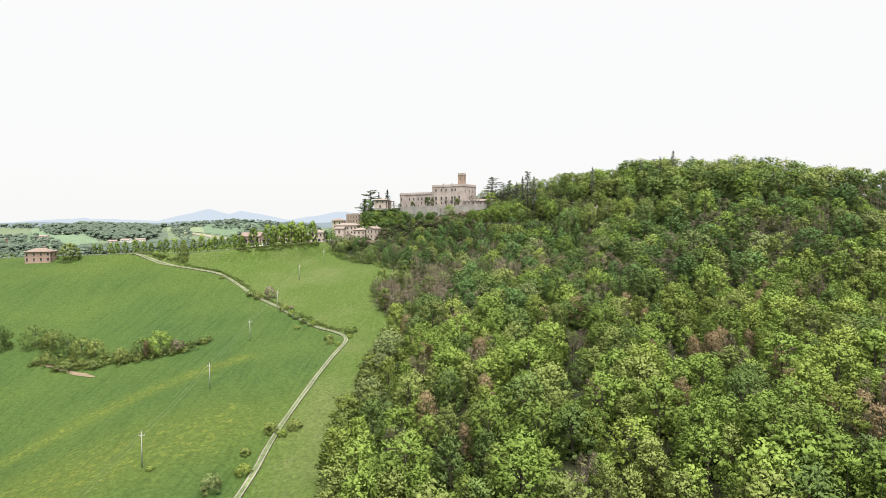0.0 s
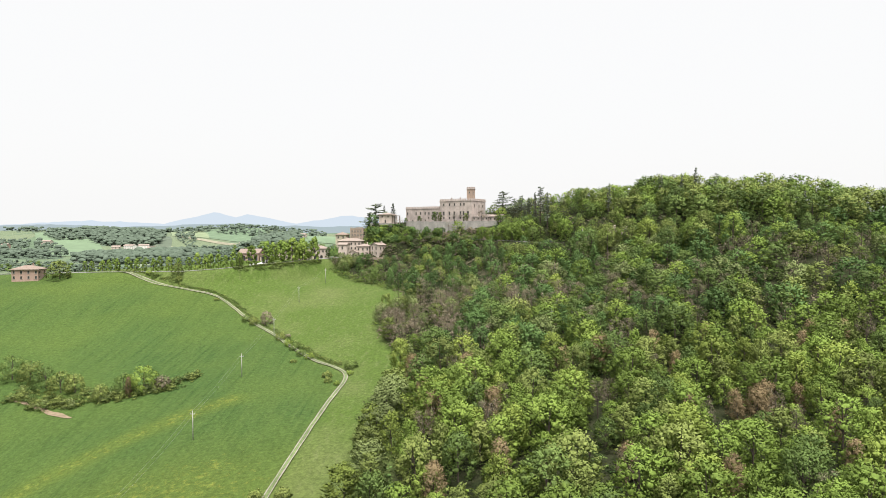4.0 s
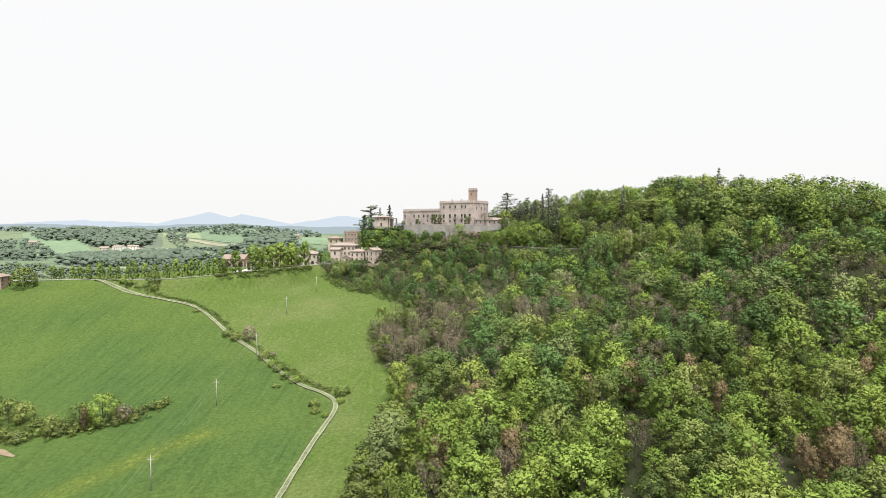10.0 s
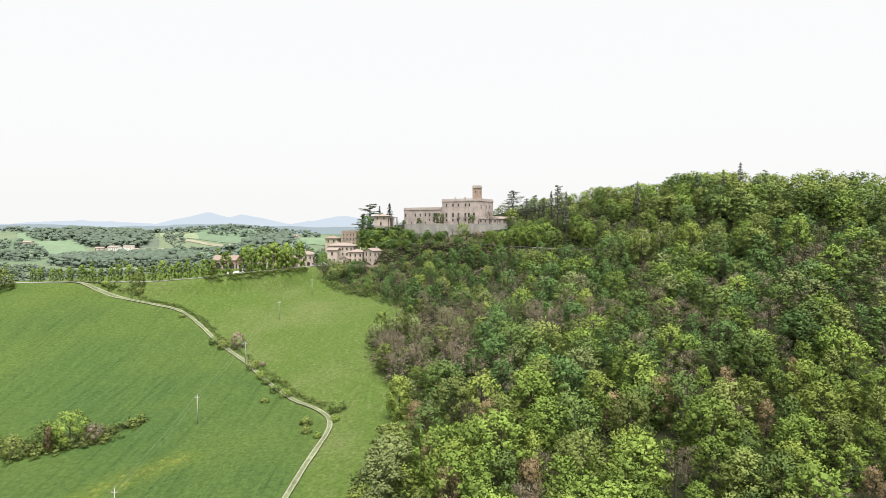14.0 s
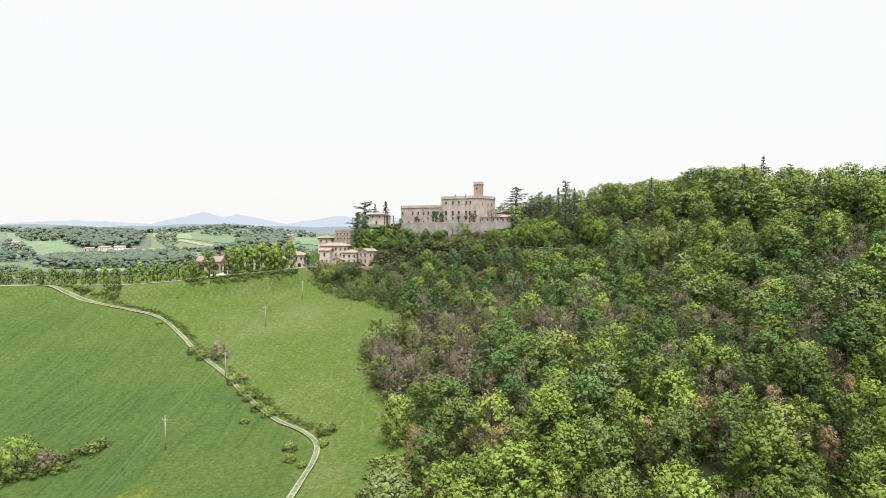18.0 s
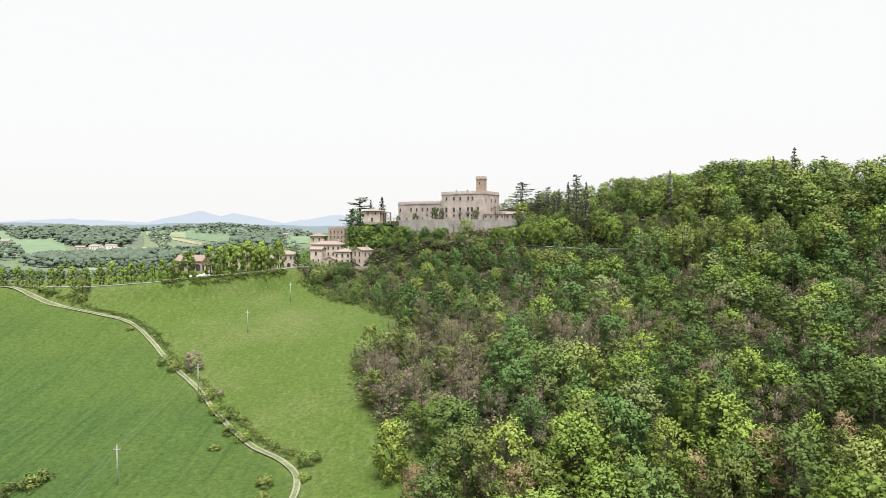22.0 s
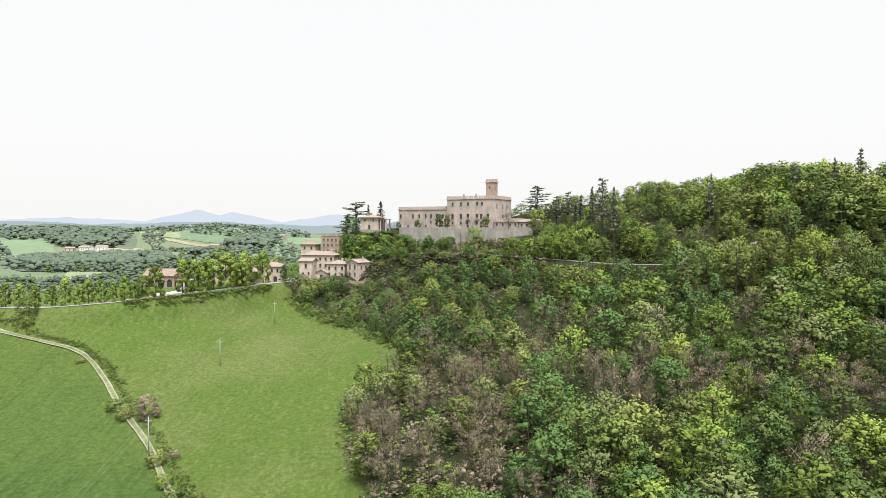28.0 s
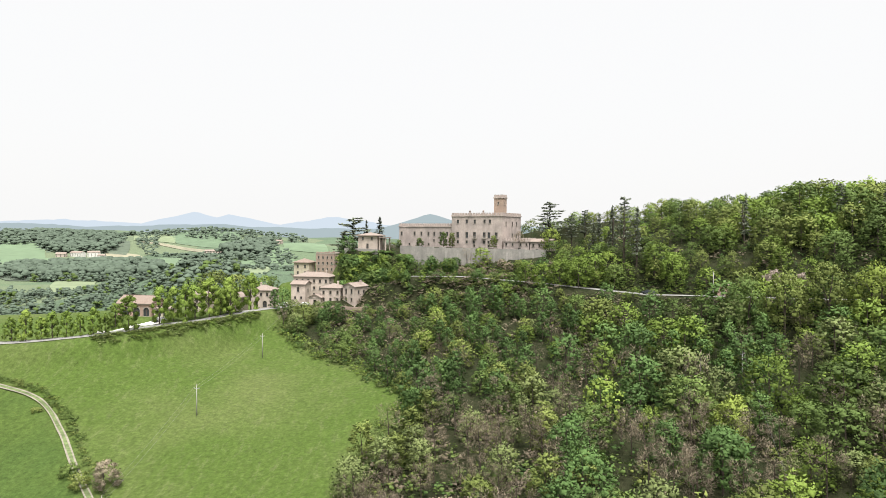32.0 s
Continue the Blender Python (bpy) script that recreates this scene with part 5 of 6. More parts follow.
for x, y, top, w in ((39.7, 468, 58, 1.15), (45, 445, 52, 0.75), (49, 439, 53.5, 0.7), (53, 431, 52, 0.7), (56, 423, 55, 0.5), (58.3, 415, 58, 0.5), (62, 411, 54, 0.5), (50, 428, 48, 0.8), (140, 376, 66, 0.6), (134, 381, 63, 0.5), (126, 392, 62, 0.5), (150, 372, 62, 0.5), (98, 402, 59, 0.5)):
    tree("cedar_tree", x, y, top - gz(x, y), w * 1.5, "spire" if int(x) % 3 == 2 else "tier", "conifer", "tall dark cedar with layered branches on the ridge", "castle cedars", int(x) % 5, 900, 0.02)
for x, y, top, w in ((-54, 493, 50.5, 1.15), (-48, 499, 50, 0.6), (-41, 496, 51.5, 0.95), (-58, 490, 44, 1.0)):
    tree("cedar_tree", x, y, top - gz(x, y), w * 1.5, "tier" if w > 1 else "spire", "conifer", "dark old cedar standing behind the garden lodge", "castle cedars", int(abs(x)) % 5, 1100, 0.021)
for u, v, h, w, lf in ((-28.2, -3.6, 7.5, 1.1, "deep"), (-23.6, -3.8, 7, 1.0, "olive"), (-41.5, -3.6, 4.6, 1.7, "deep"), (-54, -2.5, 4.0, 1.6, "deep"), (10.2, -4.2, 8.5, 1.2, "brown"), (-2.2, -4.2, 6, 1.2, "olive")):
    x, y = KEEP[0] + u * math.cos(radians(CT)) - v * math.sin(radians(CT)), KEEP[1] + u * math.sin(radians(CT)) + v * math.cos(radians(CT))
    tree("shrub_tree", x, y, h, w, "twig" if lf == "brown" else "tall", lf, "clipped tree on the castle terrace", "terrace trees", 1, 1000, 0.03, sink=0.1)
for x, y, h, w, lf, lab in ((49, 306, 13, 1.0, "yellow", "bright yellow-green poplar rising from the wood"), (-17.5, 244, 13, 0.95, "yellow", "bright yellow-green poplar at the wood edge"), (-23.5, 153, 11.5, 1.25, "yellow", "yellow-green poplar leaning over the meadow"),
                            (-21.5, 133, 12, 1.3, "yellow", "yellow-green poplar at the meadow edge"), (-24.5, 141, 9, 1.3, "yellow", "young yellow-green poplar at the meadow edge"), (-21.5, 186, 10.5, 1.1, "yellow", "yellow-green poplar beside the willows"), (-19, 163, 11, 1.3, "grey", "pale grey-green poplar at the meadow edge"), (-20, 118, 12, 1.3, "olive", "olive-green poplar at the meadow edge")):
    tree("poplar_tree", x, y, h, w, "poplar", lf, lab, "edge poplars", int(abs(x)) % 5, 2100, 0.022)
for x, y, h, w, k, lf in ((-17, 205, 12, 1.35, "round", "grey"), (-18, 196, 12, 1.3, "round", "grey"), (-17, 214, 11, 1.3, "round", "olive"), (-20, 186, 10, 1.3, "round", "grey"), (-21, 176, 9, 1.4, "round", "olive")):
    tree("willow_tree", x, y, h, w, k, lf, "grey-green willow at the wood edge", "edge willows", int(y) % 5, 2100, 0.0215)
for x, y in ((-4.1, 189.6), (12.1, 190.7), (55.2, 140.2), (77.7, 175.7), (6, 222), (-12, 225)):
    tree("withered_tree", x, y, 12, 0.85, "poplar", "rust", "pointed pinkish-brown withered tree", "withered trees", int(x) % 5, 2000, 0.017)
tree("withered_tree", 49.4, 224.4, 13, 1.1, "poplar", "rust", "orange-tinged tree in the wood", "withered trees", 1, 2000, 0.017)
for x, y in ((52.7, 331.5), (49.7, 333)):
    tree("bare_tree", x, y, 14, 0.7, "twig", "brown", "tall bare pale-trunked tree on the slope", "bare slope trees", 2, 260, 0.05, PALE_BARK)
for x, y, h in ((92, 372, 9), (97, 366, 8), (118, 352, 8)):
    tree("blossom_tree", x, y, h, 1.2, "twig", "pink", "pale pink blossoming tree by the hill road", "", 3, 700, 0.055)

# field thicket
for x, y, h, w, k, lf, lab in ((-152, 254, 8.5, 1.1, "round", "deep", "dark green tree in the field thicket"), (-144, 250, 8, 1.2, "round", "olive", "olive tree in the field thicket"), (-138, 249, 7, 1.1, "round", "olive", "olive tree in the field thicket"),
                               (-123, 239, 6, 1.0, "round", "olive", "small olive bush in the field thicket"), (-113, 238.5, 6, 0.75, "tall", "rust", "small rust-brown tree in the field thicket"), (-109.5, 242, 9.5, 1.15, "round", "fresh", "bright round green tree in the field thicket"),
                               (-117, 243, 7.5, 1.0, "round", "deep", "dark green tree in the field thicket"), (-103, 243, 5, 1.2, "round", "brown", "brown shrub in the field thicket"), (-186, 262, 10, 1.1, "round", "deep", "dark green tree at the field edge"), (-172, 264, 9.5, 1.1, "round", "deep", "dark green tree in the field thicket"), (-163, 261, 8.5, 1.2, "round", "olive", "olive tree in the field thicket")):
    tree("thicket_tree", x, y, h * 1.25, w * 0.85, "bush" if k == "round" else k, lf, lab, "thicket trees", int(abs(x)) % 5, 1500, 0.025)


def bush(x, y, h, w, lf, label, group="", var=0):
    root = empty("bush", pose(x, y, gz(x, y) - 0.15, 0, 0, (x * 53 + y * 17) % 360), label, "bush", group)
    b = new("foliage", tree_mesh("bush", var, lf, 900, 0.038))
    b.parent = root
    b.scale = (w, w, h)
    return root


for x, y, h, w, lf in ((-37.5, 257, 3.6, 5.5, "deep"), (-36.5, 249, 2.0, 3, "fresh"), (-44.5, 247, 2.6, 4, "olive"), (-39, 236, 1.8, 2.5, "fresh"), (-43, 240, 2.5, 3, "olive"), (-46, 142, 2.8, 4.2, "yellow"), (-44.5, 160, 3.2, 4, "olive"), (-38.5, 161, 3.0, 4, "olive"), (-51, 135, 4.2, 5, "grey"), (-48, 150, 1.8, 3, "olive"), (-41, 158, 2.0, 3, "fresh"),
                      (-46, 128, 2.2, 3.5, "olive"), (-60, 272, 2.6, 4, "deep"), (-55, 268, 2.8, 4, "fresh"), (-64, 279, 3.0, 4.5, "deep"), (-68, 284, 3.2, 4, "fresh"), (-61, 264, 1.5, 3, "olive"), (-73.5, 293.5, 4.0, 4.6, "olive"), (-71, 297, 1.7, 2.8, "brown"), (-93, 318.5, 4.2, 4.8, "olive"),
                      (-98, 323.5, 3.4, 4.8, "deep"), (-122, 350, 1.4, 3, "olive"), (-150, 369, 3, 4, "olive"), (-165, 372, 3.4, 4.2, "deep"), (-169, 374, 2.6, 4, "fresh"), (-100, 137, 1.2, 2.0, "fresh"), (-68, 143, 1.0, 2.2, "yellow"),
                      (-44, 110, 2.2, 3.4, "grey"), (-58, 100, 2.5, 4, "grey")):
    bush(x, y, h * 1.15, w, lf, "%s bush beside the farm track" % WORDS[lf], "track bushes", int(abs(x)) % 4)
tree("bare_tree", -87.0, 318, 6.6, 1.25, "round", "brown", "round greyish-brown budding tree beside the farm track", "", 1, 1900, 0.022)
tree("hedge_tree", -151.5, 371, 7.5, 1.25, "round", "olive", "small gnarled olive-green tree in the hedge", "", 3, 1500, 0.021)


def brush(name, items, label, n=210, size=0.046):
    """Low scrub in one sheet of many bunches; items are (x, y, height, width, leaf)."""
    V, F, M, T, NN, base = [], [], [], [], [], 0
    for k, (x, y, h, w, lf) in enumerate(items):
        pts, faces, bough, normals = shape("scrub", k % 6, n, size)
        a = k * 2.4
        q, s = math.cos(a), math.sin(a)
        V.append(np.stack([(pts[:, 0] * q - pts[:, 1] * s) * w + x, (pts[:, 0] * s + pts[:, 1] * q) * w + y, pts[:, 2] * h + gz(x, y) - 0.15], 1))
        F.append(faces + base)
        M.append(np.full(len(faces), LEAF_KEYS.index(lf)))
        NN.append(normals @ np.array([[q, s, 0], [-s, q, 0], [0, 0, 1]]))
        T.append(bough * ((k * 0.618) % 1.0))
        base += len(pts)
    me = tinted(mesh_np(name, np.concatenate(V), np.concatenate(F), list(LEAF.values()), np.concatenate(M), True), np.concatenate(T), np.concatenate(NN))
    return tagged(new(name, me), label, "scrub", kind="stuff")


r = np.random.default_rng(31)
brush("thicket_scrub", [(x, 241 + 0.012 * (x + 128) ** 2 / 2 + r.uniform(-5, 6), r.uniform(1.8, 3.8), r.uniform(3.5, 6), ("olive", "grey", "deep", "olive", "olive")[int(r.integers(0, 5))]) for x in r.uniform(-162, -94, 150)], "tangled low scrub in the field thicket")
brush("track_hedge", [(x + nx_ * o, y + ny_ * o, r.uniform(0.9, 2.0) * (0.55 if 286 < y < 335 else 1), r.uniform(2.2, 3.6) * (0.75 if 286 < y < 335 else 1), ("olive", "deep", "olive", "deep")[int(r.integers(0, 4))]) for x, y, nx_, ny_ in along(TRACK[7:17], 1.35) for o in (-r.uniform(2.4, 4.0),)], "rough hedge of low scrub along the farm track")
brush("avenue_hedge", [(x + nx_ * o, y + ny_ * o, r.uniform(0.6, 1.3), r.uniform(2.4, 3.6), ("fresh", "olive", "grey")[int(r.integers(0, 3))]) for x, y, nx_, ny_ in along([(-124, 384.5), (-117, 387.5), (-106, 398.5), (-97, 407), (-87, 428)], 0.9) for o in (-r.uniform(3.0, 4.0), -r.uniform(3.5, 5.5), -r.uniform(5.0, 7.5))], "dense green hedge bank below the avenue")
# bank under the castle: ivy, shrubs and small trees between wall and road
items = []
for _ in range(380):
    u, v = r.uniform(-78, 34), r.uniform(-40, -12.5)
    x, y = castle_xy(u + 0.0, v)
    if x < -13 - 0.148 * (y - 176) or abs(x + 43.5) < 9 and abs(y - 476) < 8.5 or polyline_near(np.array(x), np.array(y), HILL_ROAD)[0] < 3.5 or gz(x, y) < 15:
        continue
    items.append((x, y, r.uniform(2.0, 4.6) * (1.25 if u < -25 else 0.85) * (0.4 if gz(x, y) > 30.5 else 1), r.uniform(3.4, 6), ("ivy", "deep", "ivy", "fresh")[int(r.integers(0, 4))] if u < -18 else ("deep", "olive", "brown", "ivy")[int(r.integers(0, 4))]))
for _ in range(290):
    u, v = (r.uniform(-80, -18) if r.random() < 0.65 else r.uniform(-20, 32)), r.uniform(-40, -9.5)
    x, y = castle_xy(u, v)
    if abs(x + 43.5) < 9.5 and abs(y - 476) < 9:
        continue
    if polyline_near(np.array(x), np.array(y), HILL_ROAD)[0] < 4 or gz(x, y) < (15 if u < -40 else 25):
        continue
    if x < -13 - 0.148 * (y - 176) or abs(x + 69.5) < 12 and abs(y - 511) < 10 or abs(x + 82) < 9 and abs(y - 511) < 9:
        continue
    h = min(r.uniform(5.5, 9) if u < -18 else r.uniform(3.0, 5.0), (33.4 if u > -24 else 34.2) - gz(x, y))
    if h < 1.8:
        continue
    tree("bank_tree", x, y, h, r.uniform(1.2, 1.6), "round" if r.random() < 0.8 else "twig", ("ivy", "deep", "ivy", "fresh")[int(r.integers(0, 4))] if u < -14 else ("deep", "olive", "ivy", "brown")[int(r.integers(0, 4))],
         "dark green shrubby tree on the bank below the castle", "castle bank trees", int(r.integers(0, 5)), 520, 0.038)
brush("castle_bank", items, "dark green shrubs and ivy on the bank below the castle", 170, 0.06)
for _ in range(70):
    x, y = r.uniform(-68, -28), r.uniform(452, 470)
    h = min(r.uniform(5, 8.5), 34.2 - gz(x, y))
    if polyline_near(np.array(x), np.array(y), HILL_ROAD)[0] < 5 or h < 2 or x < -13 - 0.148 * (y - 176) or  x < -58 and y < 462 or abs(x + 43.5) < 9 and y > 466:
        continue
    tree("bank_tree", x, y, h, r.uniform(1.2, 1.5), "round", ("ivy", "deep", "ivy", "fresh")[int(r.integers(0, 4))], "dark green shrubby tree on the bank below the castle", "castle bank trees", int(r.integers(0, 5)), 520, 0.038)
for _ in range(46):
    x, y = r.uniform(-62, -34), r.uniform(454, 471)
    if x < -13 - 0.148 * (y - 176) or polyline_near(np.array(x), np.array(y), HILL_ROAD)[0] < 4.5 or abs(x + 43.5) < 8 and y > 468:
        continue
    bush(x, y, max(1.6, min(r.uniform(3, 5.5), 34.6 - gz(x, y))), r.uniform(4, 6), ("ivy", "deep", "ivy", "fresh")[int(r.integers(0, 4))], "dark green ivy-grown bush on the bank below the lodge", "castle bank bushes", int(r.integers(0, 4)))
# undergrowth of the slope
items = []
for _ in range(1300):
    x, y = r.uniform(-60, 150), r.uniform(255, 440)
    if x < wood_edge_x(y) + 1 or polyline_near(np.array(x), np.array(y), HILL_ROAD)[0] < 4 or in_castle(x, y):
        continue
    items.append((x, y, r.uniform(2, 5) * (1 if polyline_near(np.array(x), np.array(y), HILL_ROAD)[0] > 13 else 0.3), r.uniform(4, 7), ("ivy", "deep", "olive", "fresh", "brown")[int(r.integers(0, 5))]))
for x, y, nx_, ny_ in along(HILL_ROAD[1:], 1.6):
    for o in (-r.uniform(4, 9), -r.uniform(8, 15)):
        items.append((x + nx_ * o, y + ny_ * o, r.uniform(0.7, 1.5) if o > -8 else r.uniform(1.5, 2.6), r.uniform(3.5, 6), ("brown", "olive", "grey", "brown", "deep")[int(r.integers(0, 5))]))
for x, y, nx_, ny_ in along(HILL_ROAD[2:], 1.5):
    for o in (r.uniform(4, 7), r.uniform(7, 12)):
        if not in_castle(x + nx_ * o, y + ny_ * o):
            items.append((x + nx_ * o, y + ny_ * o, r.uniform(1.2, 2.8), r.uniform(3, 5), ("ivy", "deep", "ivy", "olive", "fresh")[int(r.integers(0, 5))]))
for _ in range(430):
    x, y = r.uniform(-56, 14), r.uniform(396, 447)
    if polyline_near(np.array(x), np.array(y), HILL_ROAD)[0] > 3.5 and x > wood_edge_x(y) + 2:
        items.append((x, y, r.uniform(1.6, 3.4), r.uniform(3.5, 6), ("brown", "brown", "olive", "grey", "brown")[int(r.integers(0, 5))]))
for _ in range(260):
    y = r.uniform(335, 434)
    x = wood_edge_x(y) + r.uniform(-1.5, 7)
    items.append((x, y, r.uniform(1.4, 3.6), r.uniform(3, 5), ("ivy", "deep", "olive", "fresh", "grey")[int(r.integers(0, 5))]))
brush("slope_scrub", items, "tangled undergrowth between the slope trees", 66, 0.052)
items = []
for _ in range(620):
    y = r.uniform(100, 258)
    x = wood_edge_x(y) + 4 + r.uniform(0, 1) ** 1.2 * (25 + 0.62 * y)
    items.append((x, y, r.uniform(2, 4.5), r.uniform(5, 8), ("deep", "fresh", "ivy", "fresh", "olive")[int(r.integers(0, 5))]))
for _ in range(150):
    y = r.uniform(268, 340)
    x = wood_edge_x(y) + 2 + r.uniform(0, 1) * (34 + 0.3 * (y - 280))
    items.append((x, y, r.uniform(2.5, 5.5), r.uniform(4.5, 7), ("brown", "brown", "olive", "brown", "deep")[int(r.integers(0, 5))]))
brush("wood_undergrowth", items, "green and brown undergrowth between the trunks of the lower wood", 64, 0.05)
# bright trees along the road below the castle
for x, y, h, lf in ((-28, 444, 8, "fresh"), (22, 420, 9, "fresh"), (28, 417, 8.5, "fresh"), (34, 414, 11, "fresh"), (40, 409, 12, "fresh"), (46, 412, 13, "fresh"), (52, 405, 10, "deep"), (70, 396, 11, "fresh"), (66, 402, 12, "fresh"), (38, 426, 8, "deep"), (36, 446, 10, "yellow")):
    tree("road_tree", x, y, h, 1.2, "round", lf, "full bright green tree beside the hill road", "road trees", int(abs(x)) % 5, 1200, 0.024)
for x, y, top, w, lf in ((76, 356, 33, 1.3, "deep"), (84, 350, 35.5, 1.35, "olive"), (93, 346, 37.5, 1.4, "olive"), (101, 338, 38, 1.35, "yellow"), (109, 332, 37, 1.4, "olive"), (117, 322, 38, 1.4, "fresh"), (126, 330, 41, 1.3, "olive"), (104, 318, 33, 1.4, "deep"), (134, 316, 40, 1.35, "fresh")):
    h = max(11.0, min(19.0, top - gz(x, y)))
    tree("slope_tree", x, y, h, w * 12 / h, "round", lf, "large %s tree with a rounded crown below the hill road" % WORDS[lf], "large slope trees", int(abs(x)) % 5, 2400, 0.0165)
# village garden trees
for x, y, h, w, k, lf in ((-79, 436, 8, 1.0, "tall", "ivy"), (-74, 431, 10.5, 0.95, "round", "ivy"), (-70, 430, 9, 1.2, "round", "grey"), (-65, 428, 10, 1.2, "round", "olive"), (-67, 423, 8, 1.2, "round", "grey"), (-73, 426, 8, 1.1, "twig", "brown"), (-60, 432, 9, 1.1, "round", "grey"), (-56, 430, 9, 1.0, "tall", "ivy"), (-50, 428, 8, 1.2, "twig", "brown"), (-97, 426, 8, 1.1, "round", "deep"),
                         (-91, 424, 8, 1.1, "round", "fresh"), (-100, 440, 11, 1.2, "round", "fresh"), (-105, 520, 10, 1.2, "round", "fresh"), (-125, 500, 17, 1.25, "round", "olive"), (-112, 497, 13.5, 1.2, "round", "olive"), (-139, 505, 13, 1.3, "round", "deep"), (-103, 489, 12, 1.1, "round", "fresh"), (-97, 505, 9, 1.0, "round", "deep"), (-90, 528, 9, 1.1, "twig", "brown"), (-53, 470, 9, 1.2, "round", "ivy"), (-48, 462, 9, 1.2, "round", "ivy"), (-44, 457, 8, 1.2, "round", "deep"), (-36, 455, 8, 1.2, "round", "ivy")):
    tree("garden_tree", x, y, h, w, k, lf, "%s garden tree beside the village houses" % WORDS[lf], "village trees", int(abs(x)) % 5, 1100, 0.026)

# ---- fields over the valley ----
# Field greens hold some blue-grey: the haze of distance mixed into base colours.
FIELD_MAT = {
    "green": plain("field_green", (0.185, 0.275, 0.155), 0.95, 0, 0.05, 0.14, 0.2, 0.2),
    "pale": plain("field_pale", (0.26, 0.325, 0.18), 0.95, 0, 0.05, 0.14, 0.2, 0.2),
    "deep": plain("field_deep", (0.155, 0.235, 0.135), 0.95, 0, 0.05, 0.14, 0.2, 0.2),
    # Dark sheet under far trees: the shade in their gaps, painted as colour.
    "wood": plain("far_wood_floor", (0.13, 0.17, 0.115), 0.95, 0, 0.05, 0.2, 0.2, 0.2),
    "tan": plain("field_tan", (0.36, 0.34, 0.235), 0.95, 0, 0.08, 0.25, 0.2, 0.2),
}


def field(s0, s1, d0, d1, tone, label, skew=0.0):
    """A field of the valley, by bearing and distance from the head of the meadow, lying on the ground."""
    n = 24
    V, F = [], []
    for i in range(n + 1):
        for j in range(n + 1):
            u, v = i / n, j / n
            d = d0 + (d1 - d0) * (v + skew * (u - 0.5)) * (1 + 0.05 * math.sin(u * 7 + d0))
            w = s0 + (s1 - s0) * (u + 0.05 * math.sin(v * 5 + d1))
            x, y = -13 + d * w, 176 + d
            V.append((x, y, gz(x, y) + 0.9))
    for i in range(n):
        for j in range(n):
            q = i * (n + 1) + j
            F.append((q, q + n + 1, q + n + 2, q + 1))
    tagged(new("field", mesh_np("field", V, F, [FIELD_MAT[tone]], None, True)), label, "field", kind="structure")


for s0, s1, d0, d1, tone, label, skew in (
        (-0.72, -0.605, 1010, 1700, "green", "green field on the far valley slope", 0.1), (-0.60, -0.53, 590, 725, "pale", "pale green clearing in the valley woods", 0.2),
        (-0.475, -0.41, 1480, 1980, "pale", "light green hilltop field", 0.0), (-0.41, -0.30, 1480, 1950, "deep", "dark green field behind the valley", 0.0),
        (-0.457, -0.356, 1390, 1435, "tan", "tan terraced strip across the far slope", 0.1), (-0.436, -0.375, 930, 1240, "green", "green valley field", 0.1),
        (-0.24, -0.17, 1200, 1560, "green", "smooth green hillside field", 0.0), (-0.31, -0.225, 1010, 1250, "green", "green field between hedges", -0.1),
        (-0.34, -0.262, 760, 985, "pale", "pale green field behind the village", 0.1), (-0.52, -0.46, 1190, 1250, "tan", "bare tan ground beside the white farm", 0.0),
        (-0.635, -0.485, 1230, 1640, "wood", "far hill wood floor with shade painted dark", 0.0), (-0.68, -0.43, 715, 970, "wood", "valley wood floor with shade painted dark", 0.0), (-0.33, -0.26, 1140, 1320, "wood", "hilltop wood floor with shade painted dark", 0.0),
        (-0.66, -0.52, 985, 1120, "green", "green field below the white farm", 0.1)):
    field(s0, s1, d0, d1, tone, label, skew)

# ---- far woods and mountains ----
r = np.random.default_rng(77)
items = []
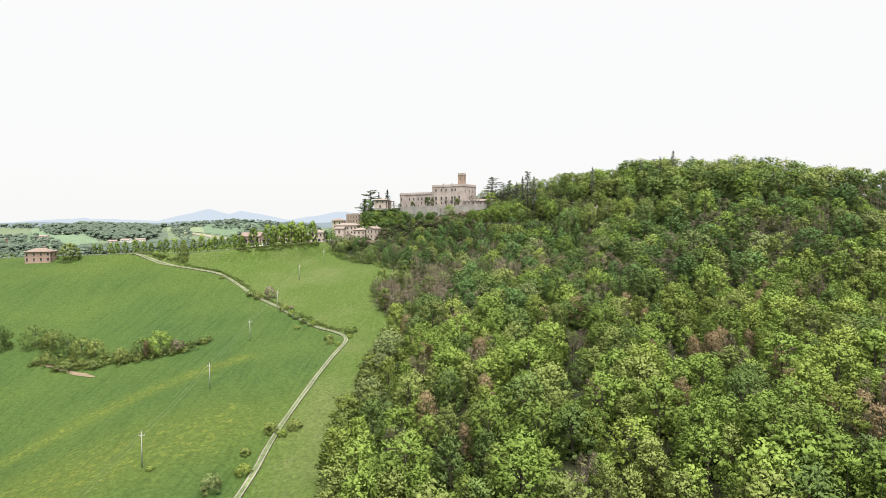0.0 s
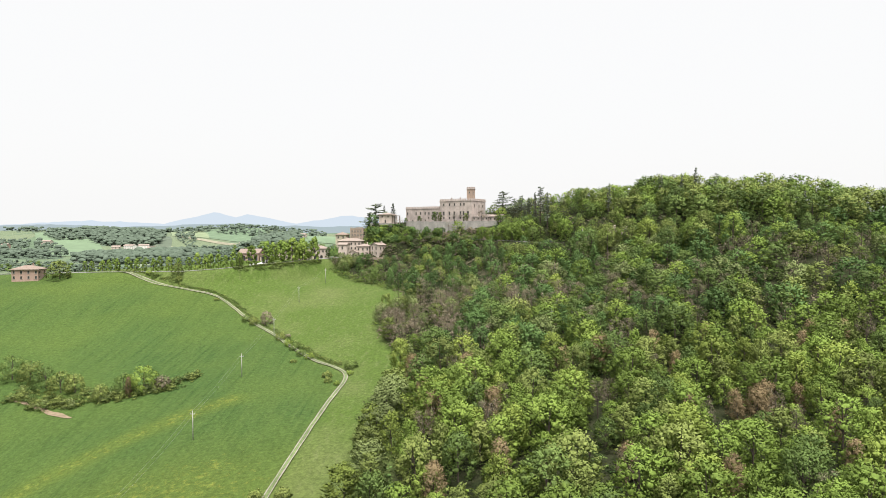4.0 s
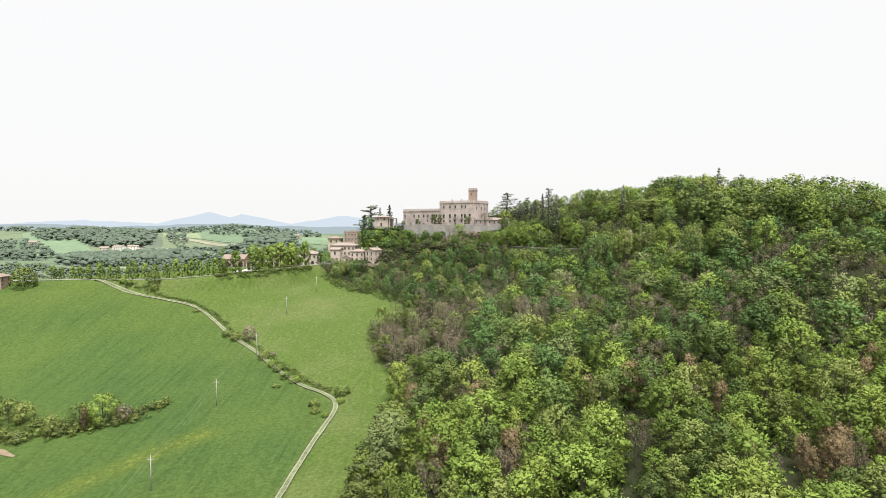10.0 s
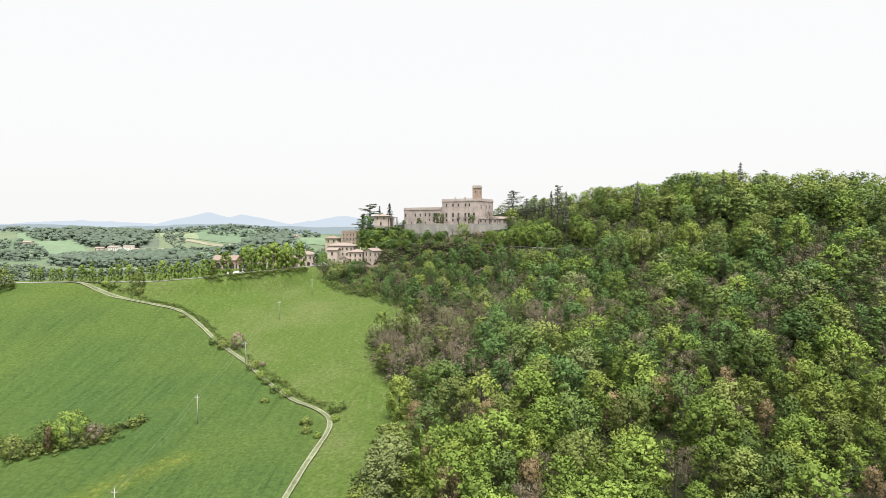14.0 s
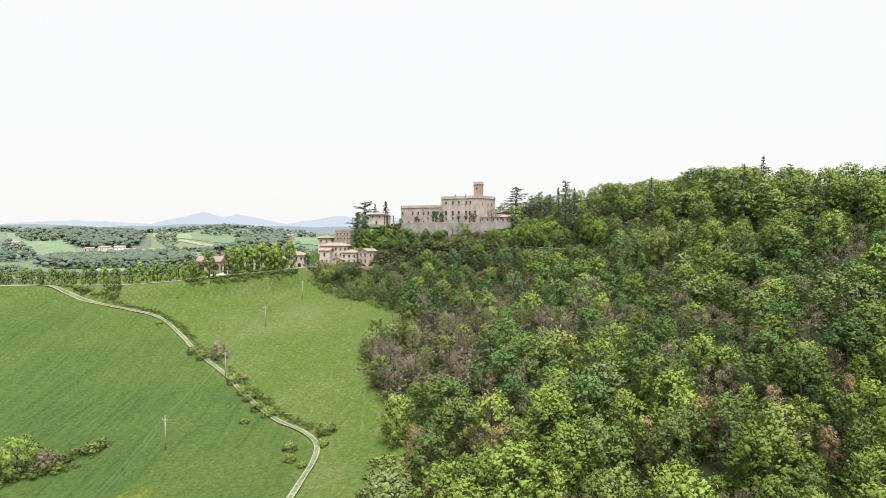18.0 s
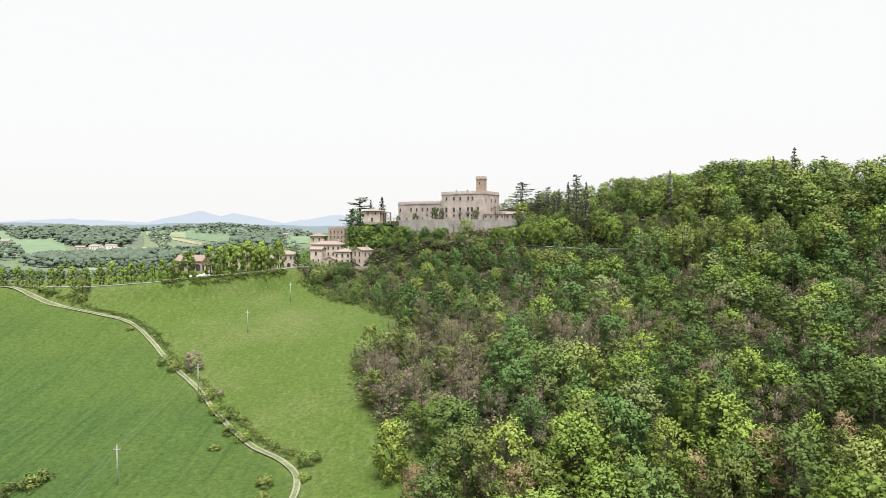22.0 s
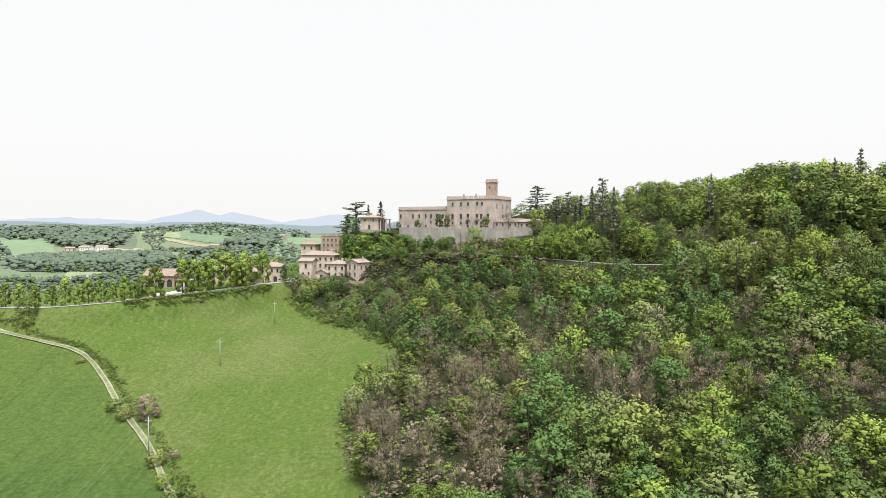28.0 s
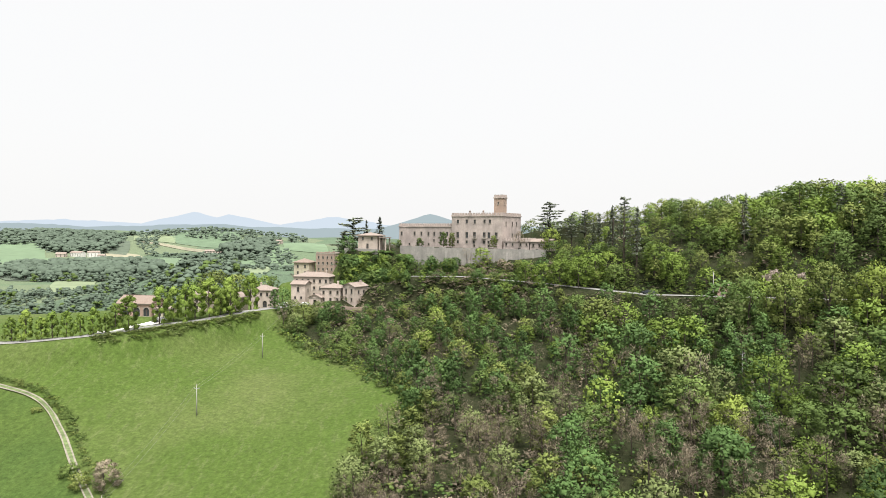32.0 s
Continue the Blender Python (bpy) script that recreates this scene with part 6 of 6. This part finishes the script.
# each wood: bearing (sideways over forwards) and distance ranges from the head of the meadow, trees, height
for s0, s1, d0, d1, n, hh in ((-0.64, -0.485, 1210, 1650, 700, 14), (-0.70, -0.62, 1290, 1500, 110, 12), (-0.69, -0.42, 700, 985, 620, 13), (-0.56, -0.46, 900, 960, 60, 16), (-0.72, -0.50, 430, 560, 190, 9), (-0.52, -0.38, 390, 520, 150, 9), (-0.42, -0.30, 470, 590, 170, 13), (-0.30, -0.25, 380, 450, 25, 10),
                              (-0.335, -0.255, 1130, 1330, 260, 17), (-0.215, -0.05, 500, 680, 300, 13), (-0.14, -0.02, 520, 760, 200, 13), (-0.46, -0.30, 1255, 1275, 60, 9), (-0.40, -0.26, 1090, 1110, 40, 12), (-0.50, -0.20, 1600, 1900, 330, 13), (-0.75, -0.50, 1950, 2150, 160, 14), (-0.9, -0.68, 900, 1250, 250, 12), (-1.0, -0.7, 420, 640, 200, 10), (-0.32, -0.19, 715, 735, 34, 6), (-0.33, -0.17, 890, 910, 50, 7), (-0.29, -0.22, 1000, 1180, 70, 10), (-0.47, -0.43, 1300, 1700, 60, 9), (-0.40, -0.34, 1150, 1165, 24, 8)):
    for _ in range(n):
        d = r.uniform(d0, d1)
        mid, half = (s0 + s1) / 2, (s1 - s0) / 2
        q = (2 * d - d0 - d1) / (d1 - d0)
        x, y = -13 + d * (mid + half * r.uniform(-1, 1) * math.sqrt(max(0.05, 1 - 0.75 * q * q))), 176 + d
        if y < 540 and x > -170 or (x > -75 and y < 600):
            continue
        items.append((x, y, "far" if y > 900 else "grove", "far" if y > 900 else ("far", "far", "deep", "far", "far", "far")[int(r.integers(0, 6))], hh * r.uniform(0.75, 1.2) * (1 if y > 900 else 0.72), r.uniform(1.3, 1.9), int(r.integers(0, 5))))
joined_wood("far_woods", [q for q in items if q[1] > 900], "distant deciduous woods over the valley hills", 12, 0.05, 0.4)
joined_wood("valley_woods", [q for q in items if q[1] <= 900], "deciduous woods in the valley behind the avenue", 70, 0.04, 0.6)


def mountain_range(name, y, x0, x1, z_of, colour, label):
    # The ranges glow by themselves; distance haze is put into the emission colour.
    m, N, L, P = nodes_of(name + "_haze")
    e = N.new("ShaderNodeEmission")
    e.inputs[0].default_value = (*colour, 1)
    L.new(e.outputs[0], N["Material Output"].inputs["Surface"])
    bm = bmesh.new()
    prev = None
    for x in np.arange(x0, x1, 40.0):
        zt = z_of(x)
        row = [bm.verts.new((x, y, -60)), bm.verts.new((x, y + 30, zt)), bm.verts.new((x, y + 160, -60))]
        if prev:
            bm.faces.new((prev[0], row[0], row[1], prev[1]))
            bm.faces.new((prev[1], row[1], row[2], prev[2]))
        prev = row
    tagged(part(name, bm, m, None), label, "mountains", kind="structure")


def peak(x, cx, h, w):
    return h * max(0.0, 1 - abs(x - cx) / w) ** 1.15


mountain_range("backdrop_mountains", 4550, -4400, 3200, lambda x: 78 + max(peak(x, -1671, 84, 420), peak(x, -1435, 72, 380), peak(x, -2600, 30, 700), peak(x, -700, 62, 420)) + 14 * noise.noise((x * 0.005, 1, 0)) + 9 * noise.noise((x * 0.015, 2, 0)), (0.190, 0.216, 0.243), "distant mountain range glowing pale blue with painted haze")
mountain_range("backdrop_hills", 4000, -4400, 3200, lambda x: 56 + max(peak(x, -30, 92, 330), peak(x, -1500, 20, 500), peak(x, -2600, 20, 800)) + 24 * noise.noise((x * 0.0035, 4, 0)) + 5 * noise.noise((x * 0.02, 5, 0)), (0.125, 0.150, 0.158), "hills below the mountains glowing blue-green with painted haze")
